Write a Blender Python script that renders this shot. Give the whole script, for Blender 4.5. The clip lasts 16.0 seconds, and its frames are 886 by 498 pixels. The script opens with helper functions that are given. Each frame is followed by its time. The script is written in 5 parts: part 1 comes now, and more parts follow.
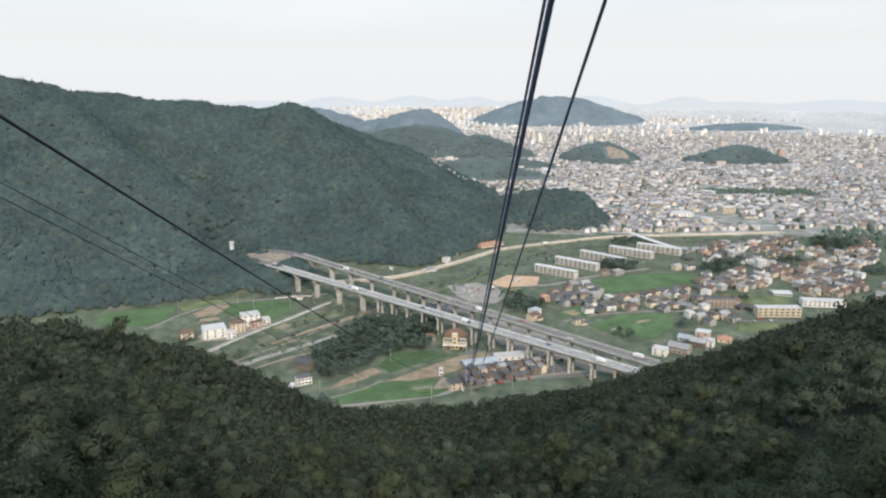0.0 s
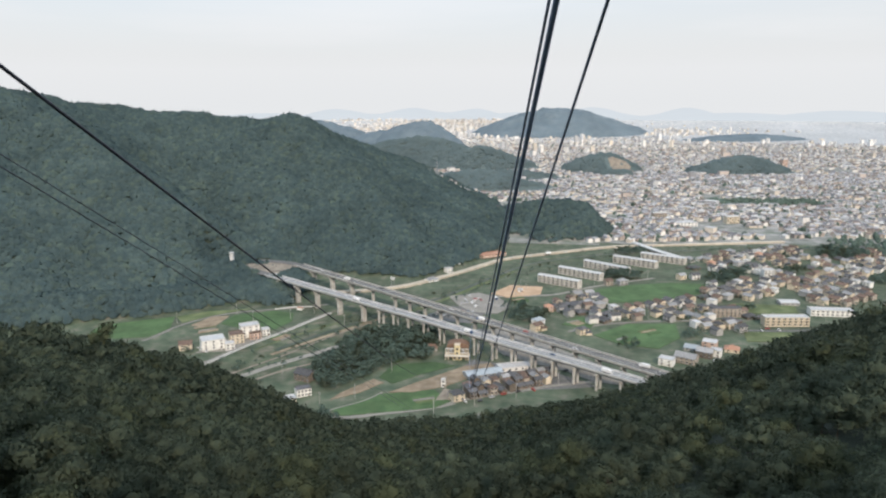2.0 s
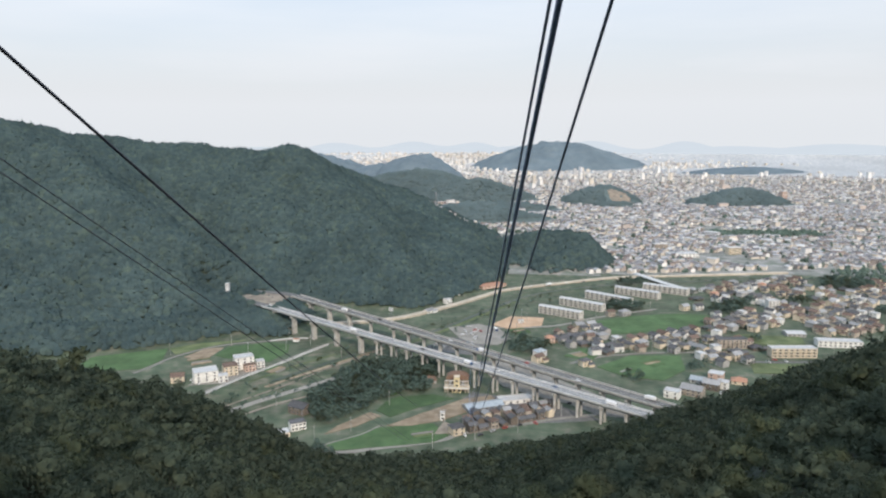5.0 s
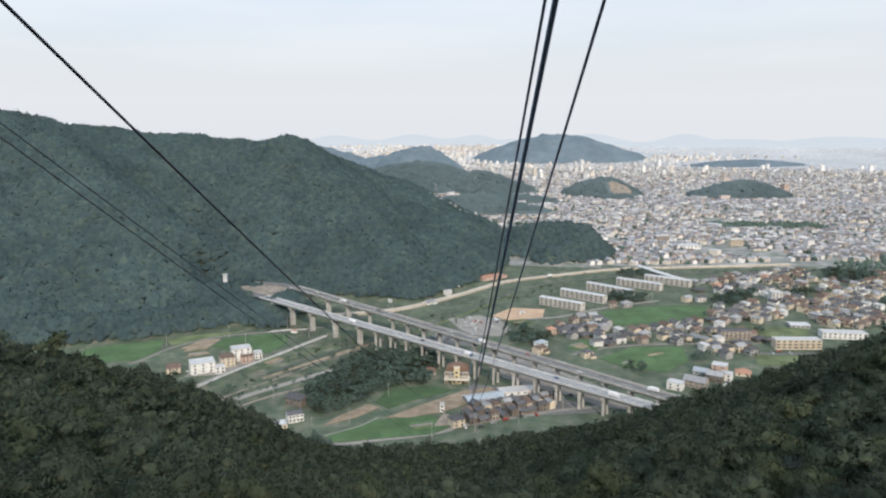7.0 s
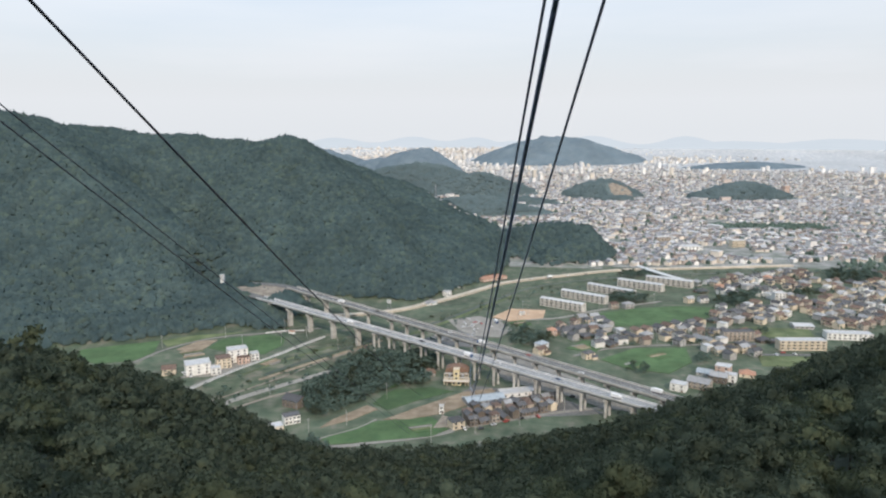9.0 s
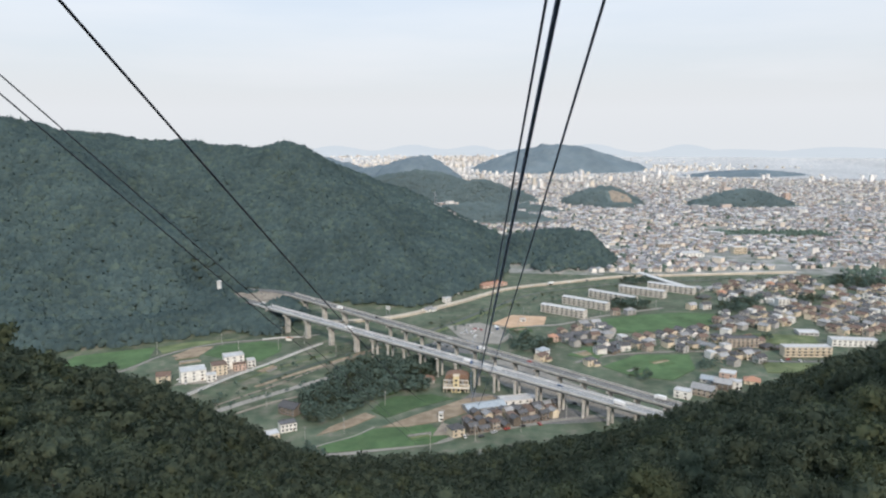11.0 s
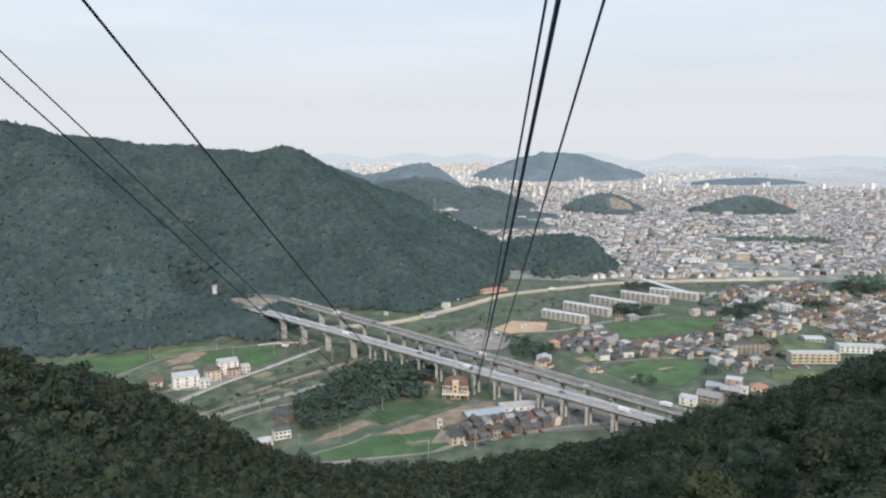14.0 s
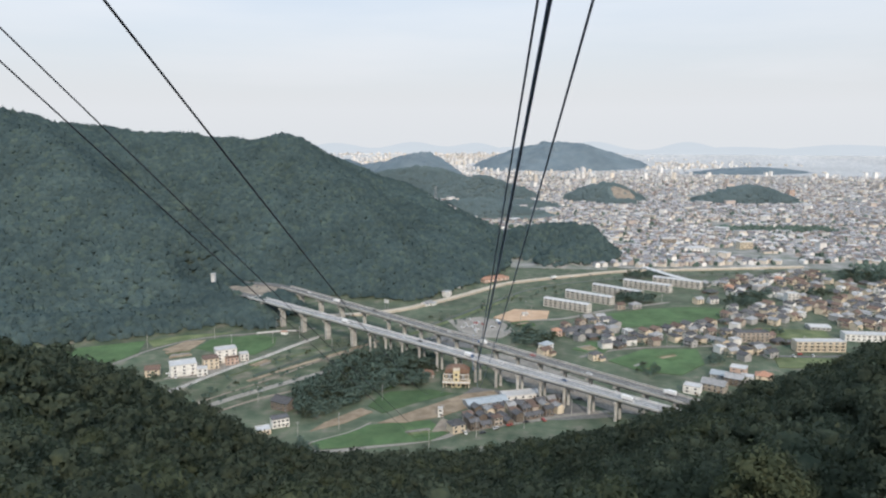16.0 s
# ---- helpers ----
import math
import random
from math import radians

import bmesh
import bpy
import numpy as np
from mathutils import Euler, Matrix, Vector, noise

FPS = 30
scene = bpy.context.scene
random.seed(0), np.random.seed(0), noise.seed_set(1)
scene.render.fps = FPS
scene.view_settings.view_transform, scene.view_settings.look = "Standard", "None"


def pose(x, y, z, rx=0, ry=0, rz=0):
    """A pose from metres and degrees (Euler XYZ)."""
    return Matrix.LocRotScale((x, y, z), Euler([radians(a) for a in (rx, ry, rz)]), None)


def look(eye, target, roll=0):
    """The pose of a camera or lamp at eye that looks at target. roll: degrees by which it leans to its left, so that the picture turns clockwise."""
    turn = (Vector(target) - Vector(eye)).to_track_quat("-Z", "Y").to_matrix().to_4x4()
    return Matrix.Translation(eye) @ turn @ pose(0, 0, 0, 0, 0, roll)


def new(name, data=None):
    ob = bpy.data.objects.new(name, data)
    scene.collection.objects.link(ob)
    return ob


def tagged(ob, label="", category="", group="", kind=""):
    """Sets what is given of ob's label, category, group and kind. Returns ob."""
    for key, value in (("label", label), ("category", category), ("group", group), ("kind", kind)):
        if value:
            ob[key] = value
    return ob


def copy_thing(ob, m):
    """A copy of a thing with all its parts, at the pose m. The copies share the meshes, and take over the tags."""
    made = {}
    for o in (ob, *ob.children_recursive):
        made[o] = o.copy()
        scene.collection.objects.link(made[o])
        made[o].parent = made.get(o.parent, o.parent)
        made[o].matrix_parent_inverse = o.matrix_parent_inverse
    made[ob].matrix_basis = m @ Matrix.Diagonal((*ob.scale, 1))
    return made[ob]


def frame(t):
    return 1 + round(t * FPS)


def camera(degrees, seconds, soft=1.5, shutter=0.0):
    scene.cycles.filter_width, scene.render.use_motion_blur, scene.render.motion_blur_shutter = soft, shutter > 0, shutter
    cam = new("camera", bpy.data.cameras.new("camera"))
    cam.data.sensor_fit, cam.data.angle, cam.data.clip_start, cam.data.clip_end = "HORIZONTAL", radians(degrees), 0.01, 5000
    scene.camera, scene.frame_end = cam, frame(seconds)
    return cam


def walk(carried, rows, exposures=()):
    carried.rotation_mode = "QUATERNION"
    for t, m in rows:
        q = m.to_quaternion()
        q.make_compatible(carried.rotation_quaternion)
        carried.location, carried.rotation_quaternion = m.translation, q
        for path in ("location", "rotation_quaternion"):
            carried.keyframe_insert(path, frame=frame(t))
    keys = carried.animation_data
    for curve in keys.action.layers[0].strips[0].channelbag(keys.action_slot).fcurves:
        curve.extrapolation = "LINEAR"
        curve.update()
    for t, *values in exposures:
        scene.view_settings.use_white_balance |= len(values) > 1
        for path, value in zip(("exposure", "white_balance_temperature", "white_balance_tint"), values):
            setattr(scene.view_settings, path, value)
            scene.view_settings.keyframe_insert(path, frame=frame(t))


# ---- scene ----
cam = camera(63.9, 16.0, soft=2.2)
PATH = [
    (0, (0.62, 7.296, 221.901), (0.553, 9.245, 221.457), 0.0),
    (0.5, (0.534, 9.098, 220.891), (0.467, 11.053, 220.476), 0.1),
    (1, (0.489, 11.323, 219.552), (0.419, 13.279, 219.142), 0.1),
    (1.5, (0.449, 13.596, 218.183), (0.378, 15.547, 217.751), -0.0),
    (2, (0.415, 15.62, 217.014), (0.342, 17.576, 216.604), -0.2),
    (2.5, (0.388, 17.504, 215.98), (0.315, 19.462, 215.583), -0.3),
    (3, (0.36, 19.349, 214.994), (0.288, 21.317, 214.647), -0.3),
    (3.5, (0.347, 21.239, 214.009), (0.276, 23.21, 213.677), -0.3),
    (4, (0.31, 23.056, 213.018), (0.239, 25.03, 212.704), -0.3),
    (6.5, (0.218, 33.215, 207.35), (0.145, 35.186, 207.019), -0.1),
    (7, (0.162, 35.39, 206.155), (0.09, 37.36, 205.82), -0.2),
    (7.5, (0.123, 37.481, 204.984), (0.052, 39.452, 204.653), -0.2),
    (8, (0.133, 39.698, 203.773), (0.062, 41.669, 203.441), -0.2),
    (8.5, (0.066, 41.86, 202.691), (-0.005, 43.832, 202.366), -0.2),
    (9, (0.025, 43.958, 201.58), (-0.046, 45.93, 201.253), -0.2),
    (11.5, (-0.195, 54.663, 195.692), (-0.265, 56.639, 195.393), -0.2),
    (12, (-0.226, 56.968, 194.486), (-0.296, 58.945, 194.191), -0.2),
    (12.5, (-0.246, 58.731, 193.596), (-0.316, 60.711, 193.318), -0.1),
    (13, (-0.279, 60.785, 192.564), (-0.348, 62.766, 192.296), -0.1),
    (13.5, (-0.307, 62.947, 191.441), (-0.376, 64.926, 191.167), -0.1),
    (14, (-0.338, 64.742, 190.439), (-0.407, 66.721, 190.16), -0.1),
    (14.5, (-0.367, 66.799, 189.325), (-0.436, 68.776, 189.028), -0.1),
    (15, (-0.362, 68.725, 188.306), (-0.433, 70.701, 188.011), -0.1),
    (15.5, (-0.383, 70.999, 187.153), (-0.454, 72.976, 186.854), -0.1),
    (16, (-0.354, 73.013, 186.126), (-0.426, 74.988, 185.82), -0.1),
]
walk(cam, [(t, look(eye, aim, roll)) for t, eye, aim, roll in PATH],
     exposures=[(0.0, 0.24, 6350, 10), (0.5, 0.12, 6350, 10), (1.0, 0.10, 6350, 10), (2.0, 0.13, 6320, 10), (4.0, 0.12, 6150, 10), (12.0, 0.09, 6150, 10), (16.0, 0.05, 6150, 10)])

# ---- world, sun and exposure ----
SUN_ELEV, SUN_AZ = 33.0, 166.0   # degrees; azimuth clockwise from +y
world = bpy.data.worlds.new("world")
scene.world = world
world.use_nodes = True
wt = world.node_tree
wt.nodes.clear()
w_out = wt.nodes.new("ShaderNodeOutputWorld")
w_bg = wt.nodes.new("ShaderNodeBackground")
w_sky = wt.nodes.new("ShaderNodeTexSky")
w_sky.sky_type = "NISHITA"
w_sky.sun_disc = False
w_sky.sun_elevation = radians(SUN_ELEV)
w_sky.sun_rotation = radians(SUN_AZ)
w_sky.air_density, w_sky.dust_density, w_sky.ozone_density = 1.0, 3.0, 1.0
w_tc = wt.nodes.new("ShaderNodeTexCoord")
w_map = wt.nodes.new("ShaderNodeMapping")
w_map.inputs["Scale"].default_value = (1.0, 1.0, 7.0)
w_noise = wt.nodes.new("ShaderNodeTexNoise")
w_noise.inputs["Scale"].default_value = 1.7
w_noise.inputs["Detail"].default_value = 5.0
w_ramp = wt.nodes.new("ShaderNodeValToRGB")
w_ramp.color_ramp.elements[0].position, w_ramp.color_ramp.elements[0].color = 0.30, (0.62, 0.62, 0.62, 1)
w_ramp.color_ramp.elements[1].position, w_ramp.color_ramp.elements[1].color = 0.72, (0.95, 0.95, 0.95, 1)
w_sep = wt.nodes.new("ShaderNodeSeparateXYZ")
w_grad = wt.nodes.new("ShaderNodeValToRGB")      # thin high cloud, warmer and duller near the horizon
w_grad.color_ramp.elements[0].position, w_grad.color_ramp.elements[0].color = 0.0, (5.65, 5.65, 5.6, 1)
w_grad.color_ramp.elements[1].position, w_grad.color_ramp.elements[1].color = 0.5, (6.5, 7.7, 8.9, 1)
w_e = w_grad.color_ramp.elements.new(0.06)
w_e.color = (5.85, 5.82, 5.75, 1)
w_e = w_grad.color_ramp.elements.new(0.17)
w_e.color = (6.5, 6.6, 6.68, 1)
w_mix = wt.nodes.new("ShaderNodeMix")
w_mix.data_type = "RGBA"
wt.links.new(w_tc.outputs["Generated"], w_map.inputs["Vector"])
wt.links.new(w_map.outputs["Vector"], w_noise.inputs["Vector"])
wt.links.new(w_noise.outputs["Fac"], w_ramp.inputs["Fac"])
wt.links.new(w_tc.outputs["Generated"], w_sep.inputs["Vector"])
wt.links.new(w_sep.outputs["Z"], w_grad.inputs["Fac"])
w_hz = wt.nodes.new("ShaderNodeMapRange")      # haze closes over the sky towards the horizon
w_hz.inputs["From Min"].default_value, w_hz.inputs["From Max"].default_value = 0.04, 0.36
w_hz.inputs["To Min"].default_value, w_hz.inputs["To Max"].default_value = 1.0, 0.0
wt.links.new(w_sep.outputs["Z"], w_hz.inputs["Value"])
w_max = wt.nodes.new("ShaderNodeMath")
w_max.operation = "MAXIMUM"
wt.links.new(w_ramp.outputs["Color"], w_max.inputs[0])
wt.links.new(w_hz.outputs["Result"], w_max.inputs[1])
wt.links.new(w_max.outputs["Value"], w_mix.inputs["Factor"])
wt.links.new(w_sky.outputs["Color"], w_mix.inputs["A"])
wt.links.new(w_grad.outputs["Color"], w_mix.inputs["B"])
wt.links.new(w_mix.outputs["Result"], w_bg.inputs["Color"])
wt.links.new(w_bg.outputs["Background"], w_out.inputs["Surface"])
w_bg.inputs["Strength"].default_value = 0.131

sun_data = bpy.data.lights.new("sun", "SUN")
sun_data.energy, sun_data.angle, sun_data.color = 3.0, radians(6.0), (1.0, 0.85, 0.68)
sun = new("sun", sun_data)
_az, _el = radians(SUN_AZ), radians(SUN_ELEV)
SUN_FROM = Vector((math.sin(_az) * math.cos(_el), math.cos(_az) * math.cos(_el), math.sin(_el)))
sun.matrix_world = look(SUN_FROM * 900, (0, 0, 0))
scene.view_settings.exposure = 0.0


# ---- materials ----
def material(name, stops, scale=1.0, detail=4.0, rough=0.8, bump=0.0, bump_scale=None, metal=0.0, island=0.0,
             obj=0.0, big=None, big_amount=0.0, spec=0.3, through_light=0.0):
    """A noise-coloured surface. stops: colours along the noise; island / obj: brightness spread per loose piece / object;
    big: size in metres of a second, broad variation; through_light: share of light that leaves let through."""
    m = bpy.data.materials.new(name)
    m.use_nodes = True
    t = m.node_tree
    n, l = t.nodes, t.links
    bsdf = n["Principled BSDF"]
    geo = n.new("ShaderNodeNewGeometry")
    noi = n.new("ShaderNodeTexNoise")
    noi.inputs["Scale"].default_value = scale
    noi.inputs["Detail"].default_value = detail
    l.new(geo.outputs["Position"], noi.inputs["Vector"])
    ramp = n.new("ShaderNodeValToRGB")
    els = ramp.color_ramp.elements
    lo, hi = 0.32, 0.68
    for i, c in enumerate(stops):
        p = lo + (hi - lo) * i / max(1, len(stops) - 1)
        e = els[i] if i < 2 else els.new(p)
        e.position, e.color = p, (*c, 1)
    if len(stops) == 1:
        els[1].position, els[1].color = 1.0, (*stops[0], 1)
    l.new(noi.outputs["Fac"], ramp.inputs["Fac"])
    col = ramp.outputs["Color"]

    def times(col, value_socket, lo_v, hi_v):
        mr = n.new("ShaderNodeMapRange")
        mr.inputs["To Min"].default_value, mr.inputs["To Max"].default_value = lo_v, hi_v
        l.new(value_socket, mr.inputs["Value"])
        mx = n.new("ShaderNodeMix")
        mx.data_type, mx.blend_type = "RGBA", "MULTIPLY"
        mx.inputs["Factor"].default_value = 1.0
        l.new(col, mx.inputs["A"])
        l.new(mr.outputs["Result"], mx.inputs["B"])
        return mx.outputs["Result"]

    if island:
        col = times(col, geo.outputs["Random Per Island"], 1 - island, 1 + island)
    if obj:
        oi = n.new("ShaderNodeObjectInfo")
        col = times(col, oi.outputs["Random"], 1 - obj, 1 + obj)
    if big:
        nb = n.new("ShaderNodeTexNoise")
        nb.inputs["Scale"].default_value = 1.0 / big
        nb.inputs["Detail"].default_value = 3.0
        l.new(geo.outputs["Position"], nb.inputs["Vector"])
        mr = n.new("ShaderNodeMapRange")
        mr.inputs["From Min"].default_value, mr.inputs["From Max"].default_value = 0.3, 0.7
        l.new(nb.outputs["Fac"], mr.inputs["Value"])
        col = times(col, mr.outputs["Result"], 1 - big_amount, 1 + big_amount)
    l.new(col, bsdf.inputs["Base Color"])
    bsdf.inputs["Roughness"].default_value = rough
    bsdf.inputs["Metallic"].default_value = metal
    bsdf.inputs["Specular IOR Level"].default_value = spec
    if bump:
        nb = n.new("ShaderNodeTexNoise")
        nb.inputs["Scale"].default_value = bump_scale or scale * 2
        nb.inputs["Detail"].default_value = 5.0
        l.new(geo.outputs["Position"], nb.inputs["Vector"])
        bp = n.new("ShaderNodeBump")
        bp.inputs["Strength"].default_value = bump
        bp.inputs["Distance"].default_value = 0.6 / (bump_scale or scale * 2)
        l.new(nb.outputs["Fac"], bp.inputs["Height"])
        l.new(bp.outputs["Normal"], bsdf.inputs["Normal"])
    if through_light:
        tr = n.new("ShaderNodeBsdfTranslucent")
        l.new(col, tr.inputs["Color"])
        mix = n.new("ShaderNodeMixShader")
        mix.inputs["Fac"].default_value = through_light
        l.new(bsdf.outputs["BSDF"], mix.inputs[1])
        l.new(tr.outputs["BSDF"], mix.inputs[2])
        l.new(mix.outputs["Shader"], n["Material Output"].inputs["Surface"])
    return m


LEAF = material("leaf", [(0.054, 0.071, 0.051), (0.078, 0.097, 0.067), (0.109, 0.127, 0.080)], 0.8, 6, 0.8, 0.2, 3.2, island=0.10, obj=0.14, big=24, big_amount=0.26, spec=0.10, through_light=0.45)
LEAF_WARM = material("leaf_warm", [(0.060, 0.075, 0.044), (0.085, 0.101, 0.059), (0.117, 0.130, 0.071)], 0.8, 6, 0.8, 0.2, 3.2, island=0.10, obj=0.14, big=24, big_amount=0.22, spec=0.10, through_light=0.45)
# hillside leaves: the blue cast of haze over the valley is in the colour
LEAF_HILL_HAZE = material("leaf_hill_haze", [(0.059, 0.090, 0.096), (0.075, 0.109, 0.111), (0.095, 0.131, 0.124)], 0.10, 6, 0.9, 0, island=0.10, big=60, big_amount=0.16, spec=0.04, through_light=0.3)
LEAF_HILL_WARM_HAZE = material("leaf_hill_warm_haze", [(0.068, 0.099, 0.097), (0.086, 0.121, 0.111), (0.106, 0.143, 0.123)], 0.10, 6, 0.9, 0, island=0.10, big=60, big_amount=0.16, spec=0.04, through_light=0.3)
# grove leaves lightened and cooled from LEAF, as haze painted into them
LEAF_GROVE_HAZE = material("leaf_grove_haze", [(0.088, 0.130, 0.114), (0.122, 0.171, 0.143), (0.166, 0.214, 0.170)], 0.5, 7, 0.85, 0.4, 2.0, island=0.12, big=22, big_amount=0.28, spec=0.08, through_light=0.4)
# farther hills: distance haze is mixed into these pale blue base colours
LEAF_FAR_HAZE = material("leaf_far_haze", [(0.115, 0.152, 0.180), (0.145, 0.182, 0.208)], 0.02, 5, 0.95, 0.3, 0.2, island=0.06, big=150, big_amount=0.10, spec=0.03)
LEAF_MID_HAZE = material("leaf_mid_haze", [(0.095, 0.128, 0.134), (0.120, 0.154, 0.156)], 0.03, 5, 0.95, 0.3, 0.2, island=0.06, big=100, big_amount=0.12, spec=0.03)
# far ground fades towards the sky through painted haze in its base colour
FAR_PLAIN_HAZE = material("far_plain_haze", [(0.34, 0.36, 0.38), (0.42, 0.43, 0.44), (0.52, 0.52, 0.51)], 0.07, 6, 1.0, 0, big=260, big_amount=0.10, spec=0.0)
# range glows in a tone near the sky: its haze is emission
HAZED_RANGE = material("hazed_range", [(0.02, 0.02, 0.02), (0.03, 0.03, 0.03)], 0.004, 4, 1.0, 0, spec=0.0)
_rb = HAZED_RANGE.node_tree.nodes["Principled BSDF"]
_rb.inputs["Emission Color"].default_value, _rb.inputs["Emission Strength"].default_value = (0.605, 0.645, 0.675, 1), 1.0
BARK = material("bark", [(0.05, 0.04, 0.03), (0.11, 0.09, 0.07)], 3.0, 5, 0.9, 0.5)
SOIL = material("forest_soil", [(0.042, 0.056, 0.042), (0.060, 0.076, 0.056)], 0.3, 6, 0.95, 0.6, 1.0, big=30, big_amount=0.3)
PLAIN = material("valley_ground", [(0.058, 0.085, 0.056), (0.078, 0.102, 0.068), (0.102, 0.120, 0.083), (0.150, 0.148, 0.118)], 0.09, 8, 0.95, 0.3, 0.6, big=45, big_amount=0.25)
TOWN = material("town_ground", [(0.125, 0.150, 0.118), (0.220, 0.224, 0.210), (0.340, 0.332, 0.318)], 0.045, 6, 0.95, 0.2, 0.4, big=160, big_amount=0.25)
PADDY = material("paddy", [(0.055, 0.100, 0.043), (0.078, 0.128, 0.055)], 0.12, 5, 0.9, 0.5, 2.5, obj=0.18, big=25, big_amount=0.22)
PADDY_PALE = material("paddy_pale", [(0.085, 0.115, 0.050), (0.13, 0.15, 0.075)], 0.08, 5, 0.9, 0.5, 2.5, obj=0.15, big=25, big_amount=0.25)
EARTH = material("bare_earth", [(0.21, 0.16, 0.11), (0.32, 0.26, 0.19)], 0.15, 5, 0.95, 0.4, 2.0, obj=0.12, big=18, big_amount=0.15)
ROAD_EARTH = material("road_earth", [(0.19, 0.16, 0.13), (0.28, 0.245, 0.20)], 0.2, 6, 0.95, 0.4, 1.5, big=14, big_amount=0.22)
SANDY = material("sand_lot", [(0.42, 0.29, 0.19), (0.50, 0.36, 0.25)], 0.12, 5, 0.95, 0.3, 2.0, big=20, big_amount=0.12)
RIVERBED = material("river_grass", [(0.055, 0.080, 0.050), (0.086, 0.106, 0.068), (0.170, 0.160, 0.124)], 0.07, 7, 0.95, 0.5, 1.5, big=30, big_amount=0.3)
WATER = material("river_water", [(0.045, 0.060, 0.046), (0.070, 0.082, 0.060)], 0.1, 3, 0.42, 0.05, 0.8, spec=0.12)
GRAVEL = material("gravel", [(0.189, 0.181, 0.163), (0.292, 0.275, 0.249)], 0.5, 5, 0.95, 0.4, 3, obj=0.15, big=15, big_amount=0.15)
BANK_ROAD = material("bank_road", [(0.40, 0.35, 0.28), (0.52, 0.46, 0.38)], 0.2, 5, 0.9, 0.3, 2, big=30, big_amount=0.15)
ASPHALT = material("asphalt", [(0.11, 0.11, 0.11), (0.17, 0.17, 0.165)], 0.4, 5, 0.9, 0.2, 3, big=12, big_amount=0.15)
DECK_ROAD = material("deck_asphalt", [(0.22, 0.225, 0.23), (0.30, 0.30, 0.30)], 0.25, 5, 0.85, 0.2, 3, big=14, big_amount=0.12)
CONCRETE = material("concrete", [(0.33, 0.32, 0.30), (0.46, 0.45, 0.42)], 0.35, 6, 0.9, 0.3, 2, obj=0.08, big=6, big_amount=0.18)
PALE_CONCRETE = material("pale_concrete", [(0.46, 0.47, 0.48), (0.60, 0.60, 0.59)], 0.3, 6, 0.85, 0.2, 2, obj=0.06, big=8, big_amount=0.12)
STEEL = material("galvanised_steel", [(0.32, 0.33, 0.34), (0.45, 0.46, 0.47)], 1.5, 4, 0.45, 0.1, 6, metal=0.7)
# same rope steel twice: lifted for a shaded underside, darkened where lit from above
ROPE = material("steel_rope", [(0.20, 0.24, 0.35), (0.30, 0.35, 0.48)], 8.0, 4, 0.65, 0.3, 40, metal=0.1)
ROPE_DARK = material("dark_toned_rope", [(0.035, 0.04, 0.055), (0.07, 0.075, 0.10)], 8.0, 4, 0.6, 0.3, 40, metal=0.2)
GLASS = material("window_glass", [(0.035, 0.045, 0.055), (0.07, 0.08, 0.09)], 0.3, 2, 0.12, 0, obj=0.4, spec=0.6)
LINE_PAINT = material("line_paint", [(0.62, 0.62, 0.60), (0.75, 0.75, 0.73)], 1.0, 3, 0.7)


# ---- building helpers ----
def link(name, verts, faces, mats, index=None, parent=None, label="", smooth=False, local=None):
    me = bpy.data.meshes.new(name)
    me.from_pydata(verts, [], faces)
    for m in (mats if isinstance(mats, (list, tuple)) else [mats]):
        me.materials.append(m)
    if index is not None:
        me.polygons.foreach_set("material_index", index)
    if smooth:
        me.polygons.foreach_set("use_smooth", [True] * len(faces))
    me.update()
    ob = new(name, me)
    if parent is not None:
        ob.parent = parent
    if label:
        ob["label"] = label
    return ob


def part(name, bm, mat, parent, label=""):
    me = bpy.data.meshes.new(name)
    bm.to_mesh(me)
    bm.free()
    me.materials.append(mat)
    ob = new(name, me)
    ob.parent = parent
    if label:
        ob["label"] = label
    return ob


def thing(name, at=(0, 0, 0), turn=0.0, label="", category="", group="", kind=""):
    ob = new(name)
    ob.empty_display_size = 0.5
    ob.matrix_basis = pose(*at, 0, 0, turn)
    return tagged(ob, label, category, group, kind)


def add_box(bm, x, y, z, sx, sy, sz, turn=0.0, bevel=0.0):
    """A box standing on z, centred at x, y."""
    r = bmesh.ops.create_cube(bm, size=1.0)
    vs = r["verts"]
    bmesh.ops.scale(bm, vec=(sx, sy, sz), verts=vs)
    if bevel:
        es = list({e for v in vs for e in v.link_edges})
        g = bmesh.ops.bevel(bm, geom=es, offset=bevel, segments=1, affect="EDGES", profile=0.7)
        vs = list({v for f in g["faces"] for v in f.verts} | {v for v in vs if v.is_valid})
    if turn:
        bmesh.ops.rotate(bm, cent=(0, 0, 0), matrix=Matrix.Rotation(radians(turn), 3, "Z"), verts=vs)
    bmesh.ops.translate(bm, vec=(x, y, z + sz / 2), verts=vs)
    return vs


def boxed(name, x, y, z, sx, sy, sz, mat, parent, label="", bevel=0.0, turn=0.0):
    bm = bmesh.new()
    add_box(bm, x, y, z, sx, sy, sz, turn, bevel)
    return part(name, bm, mat, parent, label)


def add_tube(bm, a, b, r0, r1, sides=8):
    a, b = Vector(a), Vector(b)
    d = b - a
    g = bmesh.ops.create_cone(bm, cap_ends=True, segments=sides, radius1=r0, radius2=r1, depth=d.length)
    q = d.to_track_quat("Z", "Y").to_matrix().to_4x4()
    bmesh.ops.transform(bm, matrix=Matrix.Translation((a + b) / 2) @ q, verts=g["verts"])
    return g["verts"]


def smooth01(a, b, v):
    u = np.clip((v - a) / (b - a), 0, 1)
    return u * u * (3 - 2 * u)


